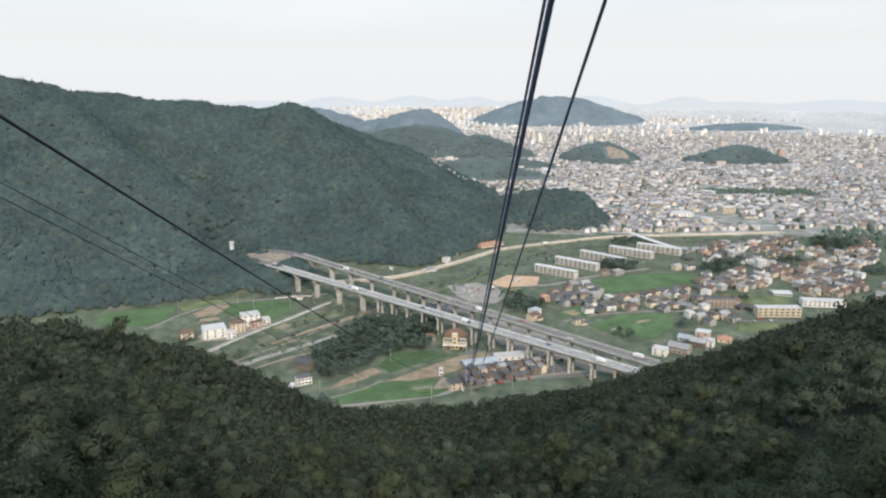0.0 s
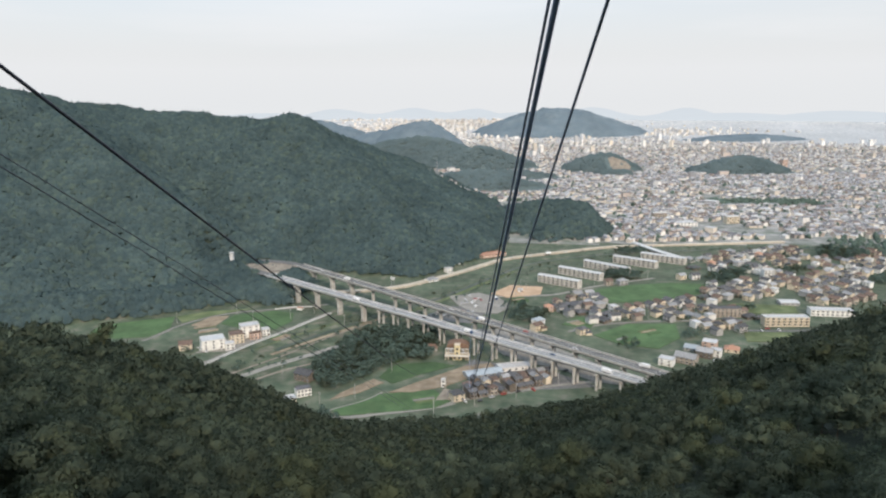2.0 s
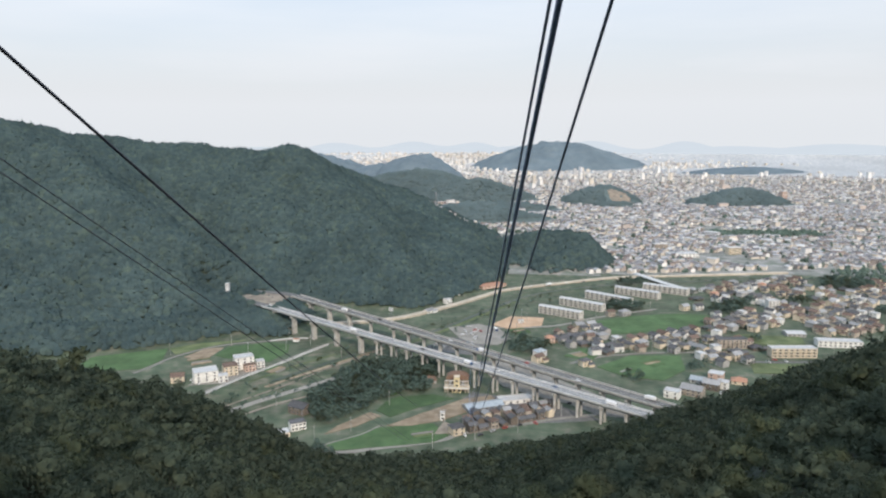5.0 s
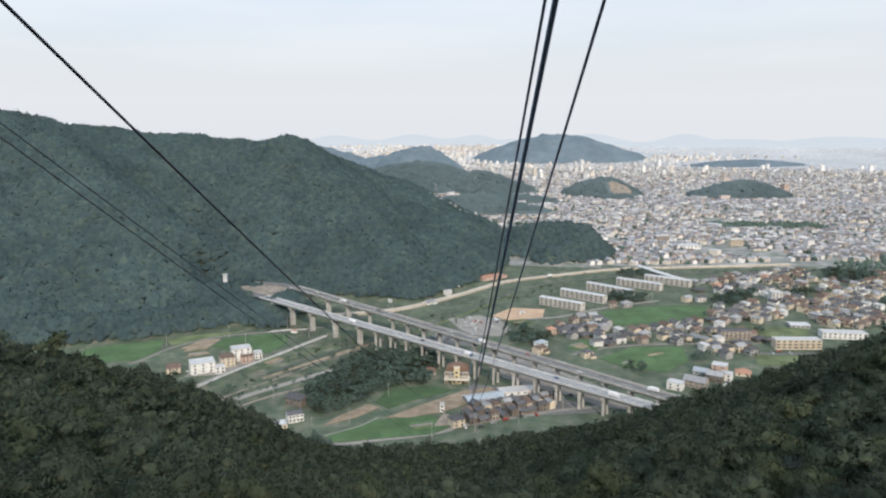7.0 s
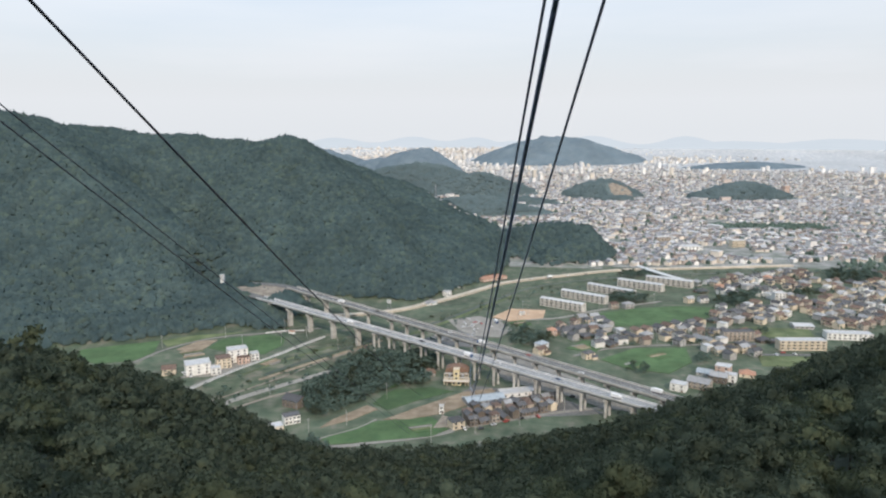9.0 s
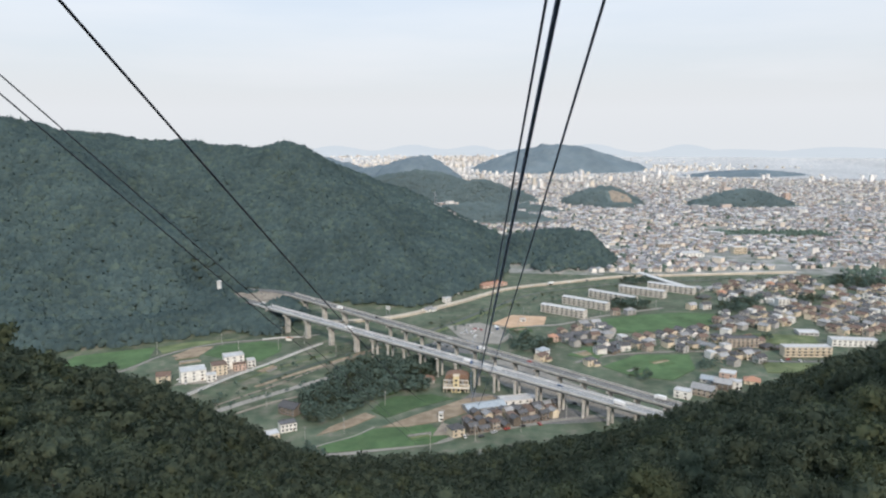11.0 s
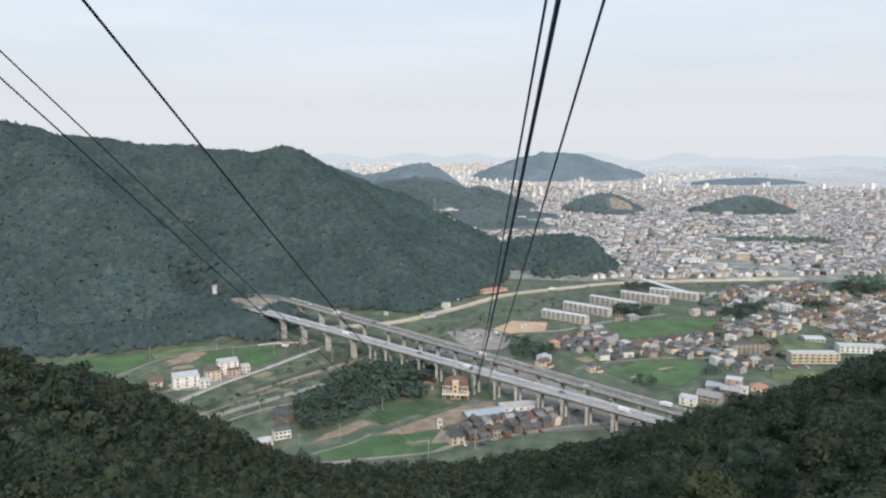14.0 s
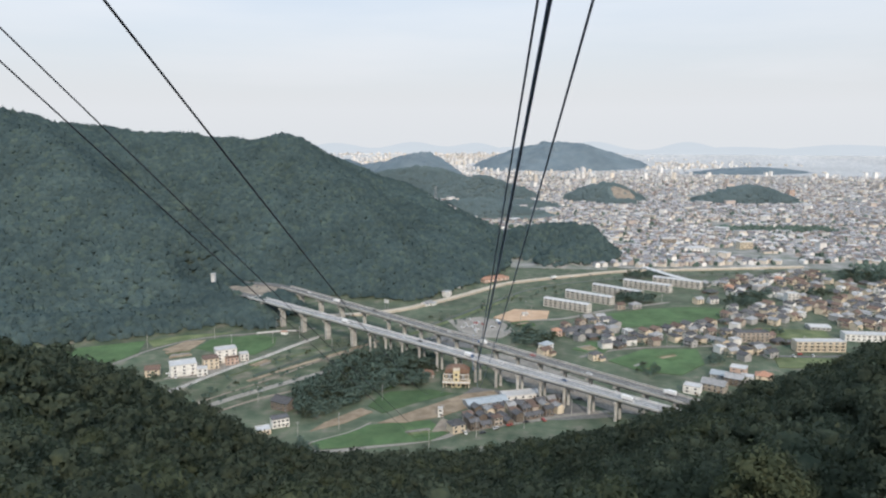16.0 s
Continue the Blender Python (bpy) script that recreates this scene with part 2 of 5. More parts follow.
def fbm(x, y, size, seed=0.0, octaves=4):
    """Cheap smooth noise on arrays, about -1 to 1."""
    out, amp, tot = 0.0, 1.0, 0.0
    x, y = np.asarray(x, float) / size, np.asarray(y, float) / size
    for i in range(octaves):
        k = 1.9 ** i
        p, q = x * k + seed * 3.1 + i * 1.7, y * k - seed * 2.3 + i * 0.9
        out = out + amp * (np.sin(p * 2.1 + 1.7 * np.sin(q * 1.3 + i)) * np.cos(q * 1.9 + 1.3 * np.sin(p * 1.1 - i)))
        tot += amp
        amp *= 0.55
    return out / tot


# ---- the lie of the land ----
def near_slope(x, y):
    """The wooded slope below the ropeway: a gully between two spurs, ground level without trees."""
    s = np.clip(482 - y, 0, None)
    z = 0.31 * s + 0.0003 * s * s
    z = np.where(y < -60, 0.31 * 542 + 0.0003 * 542 ** 2 + 0.25 * (-60 - y) * smooth01(-700, -60, y), z)
    left = 0.0040 * np.clip(-x, 0, 96) ** 2 - 0.16 * np.clip(-x - 104, 0, None)
    right = 0.385 * np.clip(np.sqrt(x * x + 60) - 7.7, 0, 165) * (x > 0)
    fl = 1 - smooth01(215, 450, y)
    fr = 1 - smooth01(275, 540, y)
    spur = smooth01(640, 520, y)
    base_r = 52 * smooth01(95, 210, x) * smooth01(545, 470, y) * smooth01(380, 490, y)
    gully = 17 * np.exp(-(x / 15.0) ** 2) * smooth01(105, 55, y)
    z = z + left * fl + right * fr * spur + base_r * 0.35 - gully - 4.5 * smooth01(130, 230, y) * smooth01(35, -5, x) + 4.5 * smooth01(150, 240, y) * smooth01(440, 340, y) * smooth01(-15, -50, x) - 9 * smooth01(125, 60, y) * smooth01(4, 30, x)
    z = z + 7.5 * np.exp(-((x + 66) / 13) ** 2 - ((y - 203) / 22) ** 2)      # a knoll on the left spur
    z = z - 6.0 * smooth01(-62, -100, x) * smooth01(182, 135, y) - 3.0 * smooth01(-78, -95, x) * smooth01(270, 235, y) - 1.5 * smooth01(250, 280, y) * smooth01(-40, -60, x)
    return np.maximum(z, 0) + (2.2 * fbm(x, y, 45, 1) + 1.7 * fbm(x, y, 21, 6, 2) * smooth01(60, 130, y)) * smooth01(0, 30, z)


RIDGES = [   # side slope, then crest points x, y, z of the range across the river
    (0.52, [(-1150, 900, 285), (-900, 1010, 268), (-727, 1140, 227), (-672, 1340, 202), (-496, 1290, 190), (-400, 1275, 176),
            (-315, 1258, 184), (-278, 1310, 161), (-247, 1400, 141), (-211, 1450, 121), (-149, 1500, 98), (-105, 1520, 57), (-40, 1500, 26), (24, 1460, 13), (56, 1400, 6)]),
    (0.62, [(-727, 1140, 222), (-638, 1080, 198), (-549, 1010, 166), (-439, 950, 119), (-373, 912, 86), (-329, 886, 57), (-297, 866, 30), (-284, 852, 18), (-262, 806, 15), (-232, 772, 6)]),
    (0.70, [(-440, 690, 20), (-420, 705, 18), (-378, 718, 15), (-342, 734, 15), (-300, 760, 15), (-258, 778, 13)]),
    (0.55, [(-900, 1010, 262), (-640, 880, 120), (-470, 760, 30)]),
    (0.52, [(-313, 1260, 178), (-190, 1130, 120), (-110, 1000, 56), (-75, 900, 12)]),
    (0.95, [(10, 1230, 16), (60, 1235, 26), (90, 1225, 39), (122, 1215, 46), (160, 1210, 51), (180, 1195, 42), (180, 1160, 26), (130, 1130, 20)]),
    (0.55, [(-211, 1450, 118), (-100, 1330, 86), (-20, 1220, 50), (0, 1120, 24), (8, 1060, 12)]),
]
RAVINES = [   # depth, half width, then the line of the bed
    (25, 44, [(-330, 968), (-360, 1004), (-418, 1060), (-487, 1110)]),
    (16, 34, [(-150, 960), (-215, 1050), (-270, 1130)]),
    (14, 30, [(-40, 960), (-80, 1080), (-120, 1200), (-170, 1300)]),
]


def from_line(x, y, a, b):
    dx, dy = b[0] - a[0], b[1] - a[1]
    u = np.clip(((x - a[0]) * dx + (y - a[1]) * dy) / (dx * dx + dy * dy), 0, 1)
    return np.hypot(x - a[0] - u * dx, y - a[1] - u * dy), u


def ridge_height(x, y):
    h = np.full(np.shape(x), -1e3)
    for side, line in RIDGES:
        for a, b in zip(line, line[1:]):
            d, u = from_line(x, y, a, b)
            c = a[2] + (b[2] - a[2]) * u
            v = c - side * (np.sqrt(d * d + 18 ** 2) - 18)
            k = 7.0
            m = np.maximum(h, v)
            h = m + np.log(np.exp((h - m) / k) + np.exp((v - m) / k)) * k * 0.5
    for depth, wide, line in RAVINES:
        d = np.minimum.reduce([from_line(x, y, a, b)[0] for a, b in zip(line, line[1:])])
        h = h - depth * np.exp(-(d / wide) ** 2) * smooth01(5, 50, h)
    h = h + (9 * fbm(x, y, 95, 2) + 4 * fbm(x, y, 38, 5)) * smooth01(2, 70, h)
    # bench cut into the hillside for the expressway
    u = np.clip(((x + 225) * -62 + (y - 828) * 34) / (62 ** 2 + 34 ** 2), 0, 1)
    cut = smooth01(66, 20, np.hypot(x + 225 + 62 * u, y - 828 - 34 * u))
    h = h * (1 - cut) + np.minimum(h, 20) * cut
    bank = from_line(x, y, (-214, 806), (-282, 848))[0]
    h = np.maximum(h, 21.5 - 0.72 * np.clip(bank - 14, 0, None))
    return np.maximum(h - 1.5, 0)


EYE_H, KNEE, SPAN = 204.0, 3500.0, 1300.0


def far_fold(d):
    """Beyond the knee the plain is folded up along the lines of sight, to stay within 5 km."""
    d = np.asarray(d, float)
    e = np.where(d > KNEE, KNEE + SPAN * (1 - np.exp(-np.clip(d - KNEE, 0, None) / SPAN)), d)
    return e, np.where(d > KNEE, EYE_H * (1 - e / d), 0.0)


def land(x, y):
    return np.maximum(near_slope(x, y), ridge_height(x, y))


# one ground sheet, in rings round the slope out to the horizon
def build_ground():
    rings = np.concatenate([np.linspace(6, 120, 24)[:-1], np.geomspace(120, 1800, 150)[:-1], np.geomspace(1800, 8300, 46)])
    ang = np.radians(np.concatenate([np.linspace(-46, 46, 231), np.linspace(46, 314, 68)[1:-1]]))
    rr, aa = np.meshgrid(rings, ang, indexing="ij")
    e, lift = far_fold(rr)
    x, y = e * np.sin(aa), e * np.cos(aa)
    z = np.where(rr < KNEE, land(x, y), 0) + lift
    na = len(ang)
    verts = np.stack([x.ravel(), y.ravel(), z.ravel()], 1)
    centre = len(verts)
    verts = np.concatenate([verts, [[0, 0, float(land(np.array(0.0), np.array(0.0)))]]])
    i, j = np.meshgrid(np.arange(len(rings) - 1), np.arange(na), indexing="ij")
    j2 = (j + 1) % na
    quads = np.stack([i * na + j, i * na + j2, (i + 1) * na + j2, (i + 1) * na + j], -1).reshape(-1, 4)
    faces = [tuple(q) for q in quads.tolist()] + [(centre, (a + 1) % na, a) for a in range(na)]
    zc = z[:-1].ravel()
    far = rr[:-1].ravel()
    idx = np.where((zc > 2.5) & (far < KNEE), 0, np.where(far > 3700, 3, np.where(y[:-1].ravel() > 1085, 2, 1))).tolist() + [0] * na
    return link("ground", verts.tolist(), faces, [SOIL, PLAIN, TOWN, FAR_PLAIN_HAZE], idx, smooth=True)


ground = tagged(build_ground(), "valley plain and wooded slopes of dark soil, grass and town lots", "ground", kind="structure")


# ---- crowns and trees ----
def ico(sub):
    bm = bmesh.new()
    bmesh.ops.create_icosphere(bm, subdivisions=sub, radius=1.0)
    bm.verts.ensure_lookup_table()
    v = np.array([p.co[:] for p in bm.verts])
    f = np.array([[q.index for q in p.verts] for p in bm.faces])
    bm.free()
    return v, f


ICO = {1: ico(1)}
UPWARD = np.array([0, 0, 0.35])


def crown_arrays(rng, radius, height, lumps, sub, leaves, leaf_size=0.55):
    """Foliage of one crown as arrays: boughs of shaded inner twigs, each clothed in loose sprays of leaves."""
    vs, fs, ns, base = [], [], [], 0
    v0, f0 = ICO[sub]
    f0 = f0[v0[f0][:, :, 2].mean(1) > -0.55]
    centres = []
    heart = np.array([0, 0, height * 0.30])
    for i in range(lumps):
        a = i * 2.399 + rng.uniform(-0.5, 0.5)
        up = rng.uniform(0.05, 1.0)
        out = radius * 0.74 * math.sqrt(max(0.0, 1 - (up * 0.92) ** 2)) * rng.uniform(0.5, 1.1)
        c = np.array([out * math.cos(a), out * math.sin(a), height * (0.15 + 0.70 * up)])
        s = radius * rng.uniform(0.26, 0.46) * (1.2 if lumps < 8 else 1.0)
        flat = rng.uniform(0.62, 0.9)
        jit = 1 + rng.normal(0, 0.16, len(v0))
        core = 0.52 if leaves else 1.0
        v = v0 * jit[:, None] * np.array([s, s, s * flat]) * core + c
        vs.append(v)
        ns.append(v0 * 0.45 + (v - heart) / radius * 0.55 + UPWARD)
        fs.append(f0 + base)
        base += len(v)
        centres.append((c, s, flat))
    tri = [np.concatenate(fs)] if fs else []
    if leaves:
        size = np.array([q[1] for q in centres])
        k = rng.choice(lumps, leaves, p=size ** 2 / (size ** 2).sum())
        d = rng.normal(0, 1, (leaves, 3))
        d[:, 2] = np.abs(d[:, 2]) - 0.35
        d /= np.linalg.norm(d, axis=1)[:, None]
        cc = np.array([centres[i][0] for i in k])
        ss = np.array([[centres[i][1], centres[i][1], centres[i][1] * centres[i][2]] for i in k])
        p = cc + d * ss * rng.uniform(0.66, 1.18, (leaves, 1))
        nrm = d + rng.normal(0, 0.5, (leaves, 3))
        nrm /= np.linalg.norm(nrm, axis=1)[:, None]
        t = np.cross(nrm, rng.normal(0, 1, (leaves, 3)))
        t /= np.linalg.norm(t, axis=1)[:, None]
        b = np.cross(nrm, t)
        w = (leaf_size * rng.uniform(0.55, 1.35, leaves))[:, None]
        q = np.stack([p - t * w * 0.52 - b * w * 0.3 - nrm * w * 0.1, p + t * w * 0.52 - b * w * 0.3, p + b * w * 0.66 - nrm * w * 0.1], 1).reshape(-1, 3)
        vs.append(q)
        ns.append(np.repeat(d * 0.40 + (p - heart) / radius * 0.55 + UPWARD + rng.normal(0, 0.22, (leaves, 3)), 3, 0))
        tri.append(base + np.arange(leaves * 3).reshape(-1, 3))
    nn = np.concatenate(ns)
    nn /= np.linalg.norm(nn, axis=1)[:, None]
    return np.concatenate(vs), np.concatenate(tri), nn


def mesh_of(name, v, f, mats, index=None, flat=False, normals=None):
    me = bpy.data.meshes.new(name)
    me.vertices.add(len(v))
    me.vertices.foreach_set("co", np.asarray(v, np.float32).ravel())
    me.loops.add(len(f) * 3)
    me.loops.foreach_set("vertex_index", np.asarray(f, np.int32).ravel())
    me.polygons.add(len(f))
    me.polygons.foreach_set("loop_start", np.arange(len(f), dtype=np.int32) * 3)
    for m in mats:
        me.materials.append(m)
    if index is not None:
        me.polygons.foreach_set("material_index", np.asarray(index, np.int32))
    me.update(calc_edges=True)
    me.validate()
    if flat:
        me.shade_flat()
    if normals is not None:
        me.normals_split_custom_set_from_vertices(np.asarray(normals, np.float32))
    return me


def trunk_mesh(rng, height, r):
    bm = bmesh.new()
    bend = Vector((rng.uniform(-0.3, 0.3), rng.uniform(-0.3, 0.3), height * 0.55))
    add_tube(bm, (0, 0, -0.6), bend, r, r * 0.7, 7)
    top = bend + Vector((rng.uniform(-0.4, 0.4), rng.uniform(-0.4, 0.4), height * 0.4))
    add_tube(bm, bend, top, r * 0.7, r * 0.3, 6)
    for i in range(5):
        a = i * 1.3 + rng.uniform(0, 0.6)
        st = bend.lerp(top, rng.uniform(0.0, 0.7))
        ln = height * rng.uniform(0.22, 0.36)
        add_tube(bm, st, st + Vector((math.cos(a) * ln, math.sin(a) * ln, ln * 0.6)), r * 0.4, r * 0.12, 5)
    me = bpy.data.meshes.new("trunk")
    bm.to_mesh(me)
    bm.free()
    me.materials.append(BARK)
    return me


TREE_KINDS = []
_r = np.random.default_rng(11)
for _i in range(8):
    _rad, _h = (3.9, 7.6) if _i < 5 else (3.2, 8.4)
    _v, _f, _nn = crown_arrays(_r, _rad, _h * 0.72, 20, 1, 3300, 0.235)
    _v = _v + np.array([0, 0, _h * 0.25])
    TREE_KINDS.append((mesh_of("crown", _v, _f, [LEAF_WARM if _i in (2, 6) else LEAF], normals=_nn), trunk_mesh(_r, _h * 0.62, 0.16 + 0.02 * (_i % 3))))


def tree(at, kind, size, turn, label, group):
    crown_me, trunk_me = TREE_KINDS[kind]
    ob = new("tree")
    ob.matrix_basis = pose(*at, 0, 0, turn)
    ob.scale = (size, size, size)
    tagged(ob, label, "tree", group)
    new("trunk", trunk_me).parent = ob
    new("crown", crown_me).parent = ob
    return ob


def forest(name, pts, kinds, mats, label, rng, size=(0.8, 1.25), lie=None, even=0.0):
    """Many crowns (and stems) joined into one sheet of woodland. lie, even: the land below and how closely the canopy follows it."""
    q = np.array(pts, float)
    up = np.zeros((len(q), 3))
    if lie:
        e = 14.0
        up = np.stack([lie(q[:, 0] - e, q[:, 1]) - lie(q[:, 0] + e, q[:, 1]), lie(q[:, 0], q[:, 1] - e) - lie(q[:, 0], q[:, 1] + e), np.full(len(q), 2 * e)], 1)
        up = up / np.linalg.norm(up, axis=1)[:, None]
    patch_size = 1 + 0.16 * fbm(q[:, 0], q[:, 1], 26, 4, 2)      # neighbours grow alike
    vs, fs, ms, ns, base = [], [], [], [], 0
    for i, (x, y, z) in enumerate(pts):
        v, f, m, nn = kinds[rng.integers(len(kinds))]
        s = rng.uniform(*size) * patch_size[i]
        a = rng.uniform(0, 6.283)
        c, n = math.cos(a) * s, math.sin(a) * s
        w = np.stack([v[:, 0] * c - v[:, 1] * n + x, v[:, 0] * n + v[:, 1] * c + y, v[:, 2] * s * rng.uniform(0.85, 1.2) + z], 1)
        vs.append(w)
        w = np.stack([(nn[:, 0] * c - nn[:, 1] * n) / s, (nn[:, 0] * n + nn[:, 1] * c) / s, nn[:, 2]], 1) * (1 - even) + up[i] * even
        ns.append(w / np.linalg.norm(w, axis=1)[:, None])
        fs.append(f + base)
        ms.append(m if rng.random() < 0.82 else np.where(m == 0, 2, m))
        base += len(v)
    ob = new(name, mesh_of(name, np.concatenate(vs), np.concatenate(fs), mats, np.concatenate(ms), normals=np.concatenate(ns)))
    return tagged(ob, label, "woodland", kind="stuff")


def forest_kinds(rng, n, radius, height, lumps, sub, leaves, leaf_size, stem=True):
    out = []
    for i in range(n):
        v, f, nn = crown_arrays(rng, radius, height * 0.75, lumps, sub, leaves, leaf_size)
        v = v + np.array([0, 0, height * 0.22])
        m = np.zeros(len(f), int)
        if stem:
            r = 0.17
            k = len(v)
            v = np.concatenate([v, [[-r, -r, -0.8], [r, -r, -0.8], [0, r, -0.8], [0, 0, height * 0.6]]])
            f = np.concatenate([f, [[k, k + 1, k + 3], [k + 1, k + 2, k + 3], [k + 2, k, k + 3]]])
            m = np.concatenate([m, [1, 1, 1]])
            nn = np.concatenate([nn, [[-0.8, -0.6, 0], [0.8, -0.6, 0], [0, 1, 0], [0, 0, 1]]])
        out.append((v, f, m, nn))
    return out


def scatter(rng, x0, x1, y0, y1, step, loose=0.33):
    gx, gy = np.meshgrid(np.arange(x0, x1, step), np.arange(y0, y1, step * 0.87))
    gx = gx + (np.arange(gx.shape[0]) % 2)[:, None] * step * 0.5
    gx, gy = gx.ravel(), gy.ravel()
    return gx + rng.uniform(-loose, loose, gx.size) * step, gy + rng.uniform(-loose, loose, gy.size) * step


def plant_slope():
    rng = np.random.default_rng(5)
    x, y = scatter(rng, -330, 380, 20, 520, 5.9)
    z = near_slope(x, y)
    d = np.hypot(x, y - 30)
    keep = (z > 3.0) & (np.abs(x) < 0.70 * y + 34)
    x, y, z, d = x[keep], y[keep], z[keep], d[keep]
    order = np.argsort(np.hypot(x, np.clip(y - 73, 0, None)) + 200 * (y < 70 - 2.3 * np.abs(x)) + rng.uniform(-4, 4, d.size))
    near, rest = order[:240], order[240:]
    words = ("broadleaf tree with dense dark green crown on the slope", "yellowish green broadleaf tree on the wooded slope")
    for i in near:
        k = int(rng.integers(8))
        tree((x[i], y[i], z[i] - 0.3), k, rng.uniform(0.72, 1.12) * (1 + 0.16 * float(fbm(x[i], y[i], 26, 4, 2))), rng.uniform(0, 360), words[k in (2, 6)], "trees on the slope")
    near_by = np.hypot(x, np.clip(y - 73, 0, None)) + 200 * (y < 70 - 2.3 * np.abs(x))
    fine = rest[near_by[rest] < 108]
    mid = rest[(d[rest] < 235) & (near_by[rest] >= 108)]
    far = rest[(d[rest] >= 235) & (x[rest] < 0.64 * y[rest] + 10) & (x[rest] > -0.66 * y[rest] - 10)]
    far = far[rng.random(far.size) < 0.62]
    k1 = forest_kinds(rng, 9, 4.1, 7.2, 8, 1, 400, 0.58)
    k0 = forest_kinds(rng, 7, 4.0, 7.4, 11, 1, 1050, 0.34)
    forest("upper_slope_woodland", [(x[i], y[i], z[i] - 0.3) for i in fine], k0, [LEAF, BARK, LEAF_WARM], "dense dark green broadleaf woodland high on the slope", rng, (0.75, 1.15), lie=near_slope, even=0.15)
    k2 = forest_kinds(rng, 9, 4.7, 6.6, 6, 1, 120, 0.90)
    forest("slope_woodland", [(x[i], y[i], z[i] - 0.3) for i in mid], k1, [LEAF, BARK, LEAF_WARM], "dense dark green broadleaf woodland on the near slope", rng, lie=near_slope, even=0.3)
    forest("lower_slope_woodland", [(x[i], y[i], z[i] - 0.3) for i in far], k2, [LEAF, BARK, LEAF_WARM], "dense broadleaf woodland at the foot of the slope", rng, lie=near_slope, even=0.4)


plant_slope()


def canopy_kinds(rng, n, radius, spread, rise, lumps, sprays=0):
    """Closed canopy seen from afar: a handful of rounded, uneven tops to each piece."""
    out = []
    v0, f0 = ICO[1]
    f0 = f0[v0[f0][:, :, 2].mean(1) > -0.55]
    for i in range(n):
        vs, fs, ns = [], [], []
        for k in range(lumps):
            a, o = k * 2.4 + rng.uniform(-0.6, 0.6), spread * rng.uniform(0.25, 1.0) * (k > 0)
            r = radius * rng.uniform(0.72, 1.2)
            c = np.array([o * math.cos(a), o * math.sin(a), rise * rng.uniform(0.2, 1.0)])
            vs.append(v0 * (1 + rng.normal(0, 0.13, len(v0)))[:, None] * np.array([r, r, r * rng.uniform(0.85, 1.3)]) + c)
            ns.append(v0 + np.array([0, 0, 0.3]))
            fs.append(f0 + k * len(v0))
        if sprays:
            v = np.concatenate(vs)
            p = v[rng.integers(0, len(v), sprays)] + np.array([0, 0, 0.3])
            q = p[:, None] + rng.normal(0, 0.75, (sprays, 3, 3))
            down = np.cross(q[:, 1] - q[:, 0], q[:, 2] - q[:, 0])[:, 2] < 0
            q[down] = q[down][:, ::-1]
            vs.append(q.reshape(-1, 3))
            ns.append(np.repeat(rng.normal(0, 0.35, (sprays, 3)) + np.array([0, -0.5, 0.6]), 3, 0))
            fs.append(np.arange(sprays * 3).reshape(-1, 3) + len(v))
        nn = np.concatenate(ns)
        f = np.concatenate(fs)
        out.append((np.concatenate(vs), f, np.zeros(len(f), int), nn / np.linalg.norm(nn, axis=1)[:, None]))
    return out


def plant_range():
    rng = np.random.default_rng(6)
    x, y = scatter(rng, -1150, 300, 650, 1680, 6.1, 0.24)
    z = ridge_height(x, y)
    keep = (z > 2.5) & (x > -0.72 * y - 20)
    for a, b, w in (((-222, 800), (-268, 838), 9), ((-205, 850), (-262, 880), 9), ((-214, 822), (-264, 844), 12), ((-90, 1496), (-30, 1492), 9), ((-30, 1490), (30, 1455), 13), ((20, 1455), (60, 1405), 13)):     # kept open: roads and a hamlet
        keep &= from_line(x, y, a, b)[0] > w
    x, y, z = x[keep], y[keep], z[keep]
    keep = np.zeros(x.size, bool)
    for ey, ez in ((5, 228), (75, 192)):      # leave out what lies deep in the lee of a ridge
        over = np.full(x.size, -99.0)
        for u in np.linspace(0.5, 0.985, 34):
            over = np.maximum(over, ridge_height(x * u, ey + (y - ey) * u) - (ez + (z - ez) * u))
        keep |= over < 9
    x, y = x[keep], y[keep]
    steep = np.hypot(ridge_height(x + 4, y) - ridge_height(x - 4, y), ridge_height(x, y + 4) - ridge_height(x, y - 4)) / 8 > 0.74
    x = np.concatenate([x, x[steep] + rng.uniform(-3.2, 3.2, steep.sum())])      # crowns stand closer, seen in plan, where the ground is steep
    y = np.concatenate([y, y[steep] + rng.uniform(-3.2, 3.2, steep.sum())])
    z = ridge_height(x, y)
    kinds = canopy_kinds(rng, 14, 3.3, 3.9, 2.2, 5, 12)
    far_kinds = canopy_kinds(rng, 10, 4.0, 3.6, 2.2, 3, 10)
    pts = np.stack([x, y, z + 1.2 + 1.6 * fbm(x, y, 22, 3, 2)], 1)
    a = y < 1150
    forest("hillside_woodland", pts[a].tolist(), kinds, [LEAF_HILL_HAZE, BARK, LEAF_HILL_WARM_HAZE], "dark green wooded hillside across the river", rng, (0.75, 1.25), ridge_height, 0.6)
    forest("ridge_woodland", pts[~a].tolist(), far_kinds, [LEAF_HILL_HAZE, BARK, LEAF_HILL_WARM_HAZE], "dark green woodland on the long ridge", rng, (0.75, 1.25), ridge_height, 0.6)


plant_range()


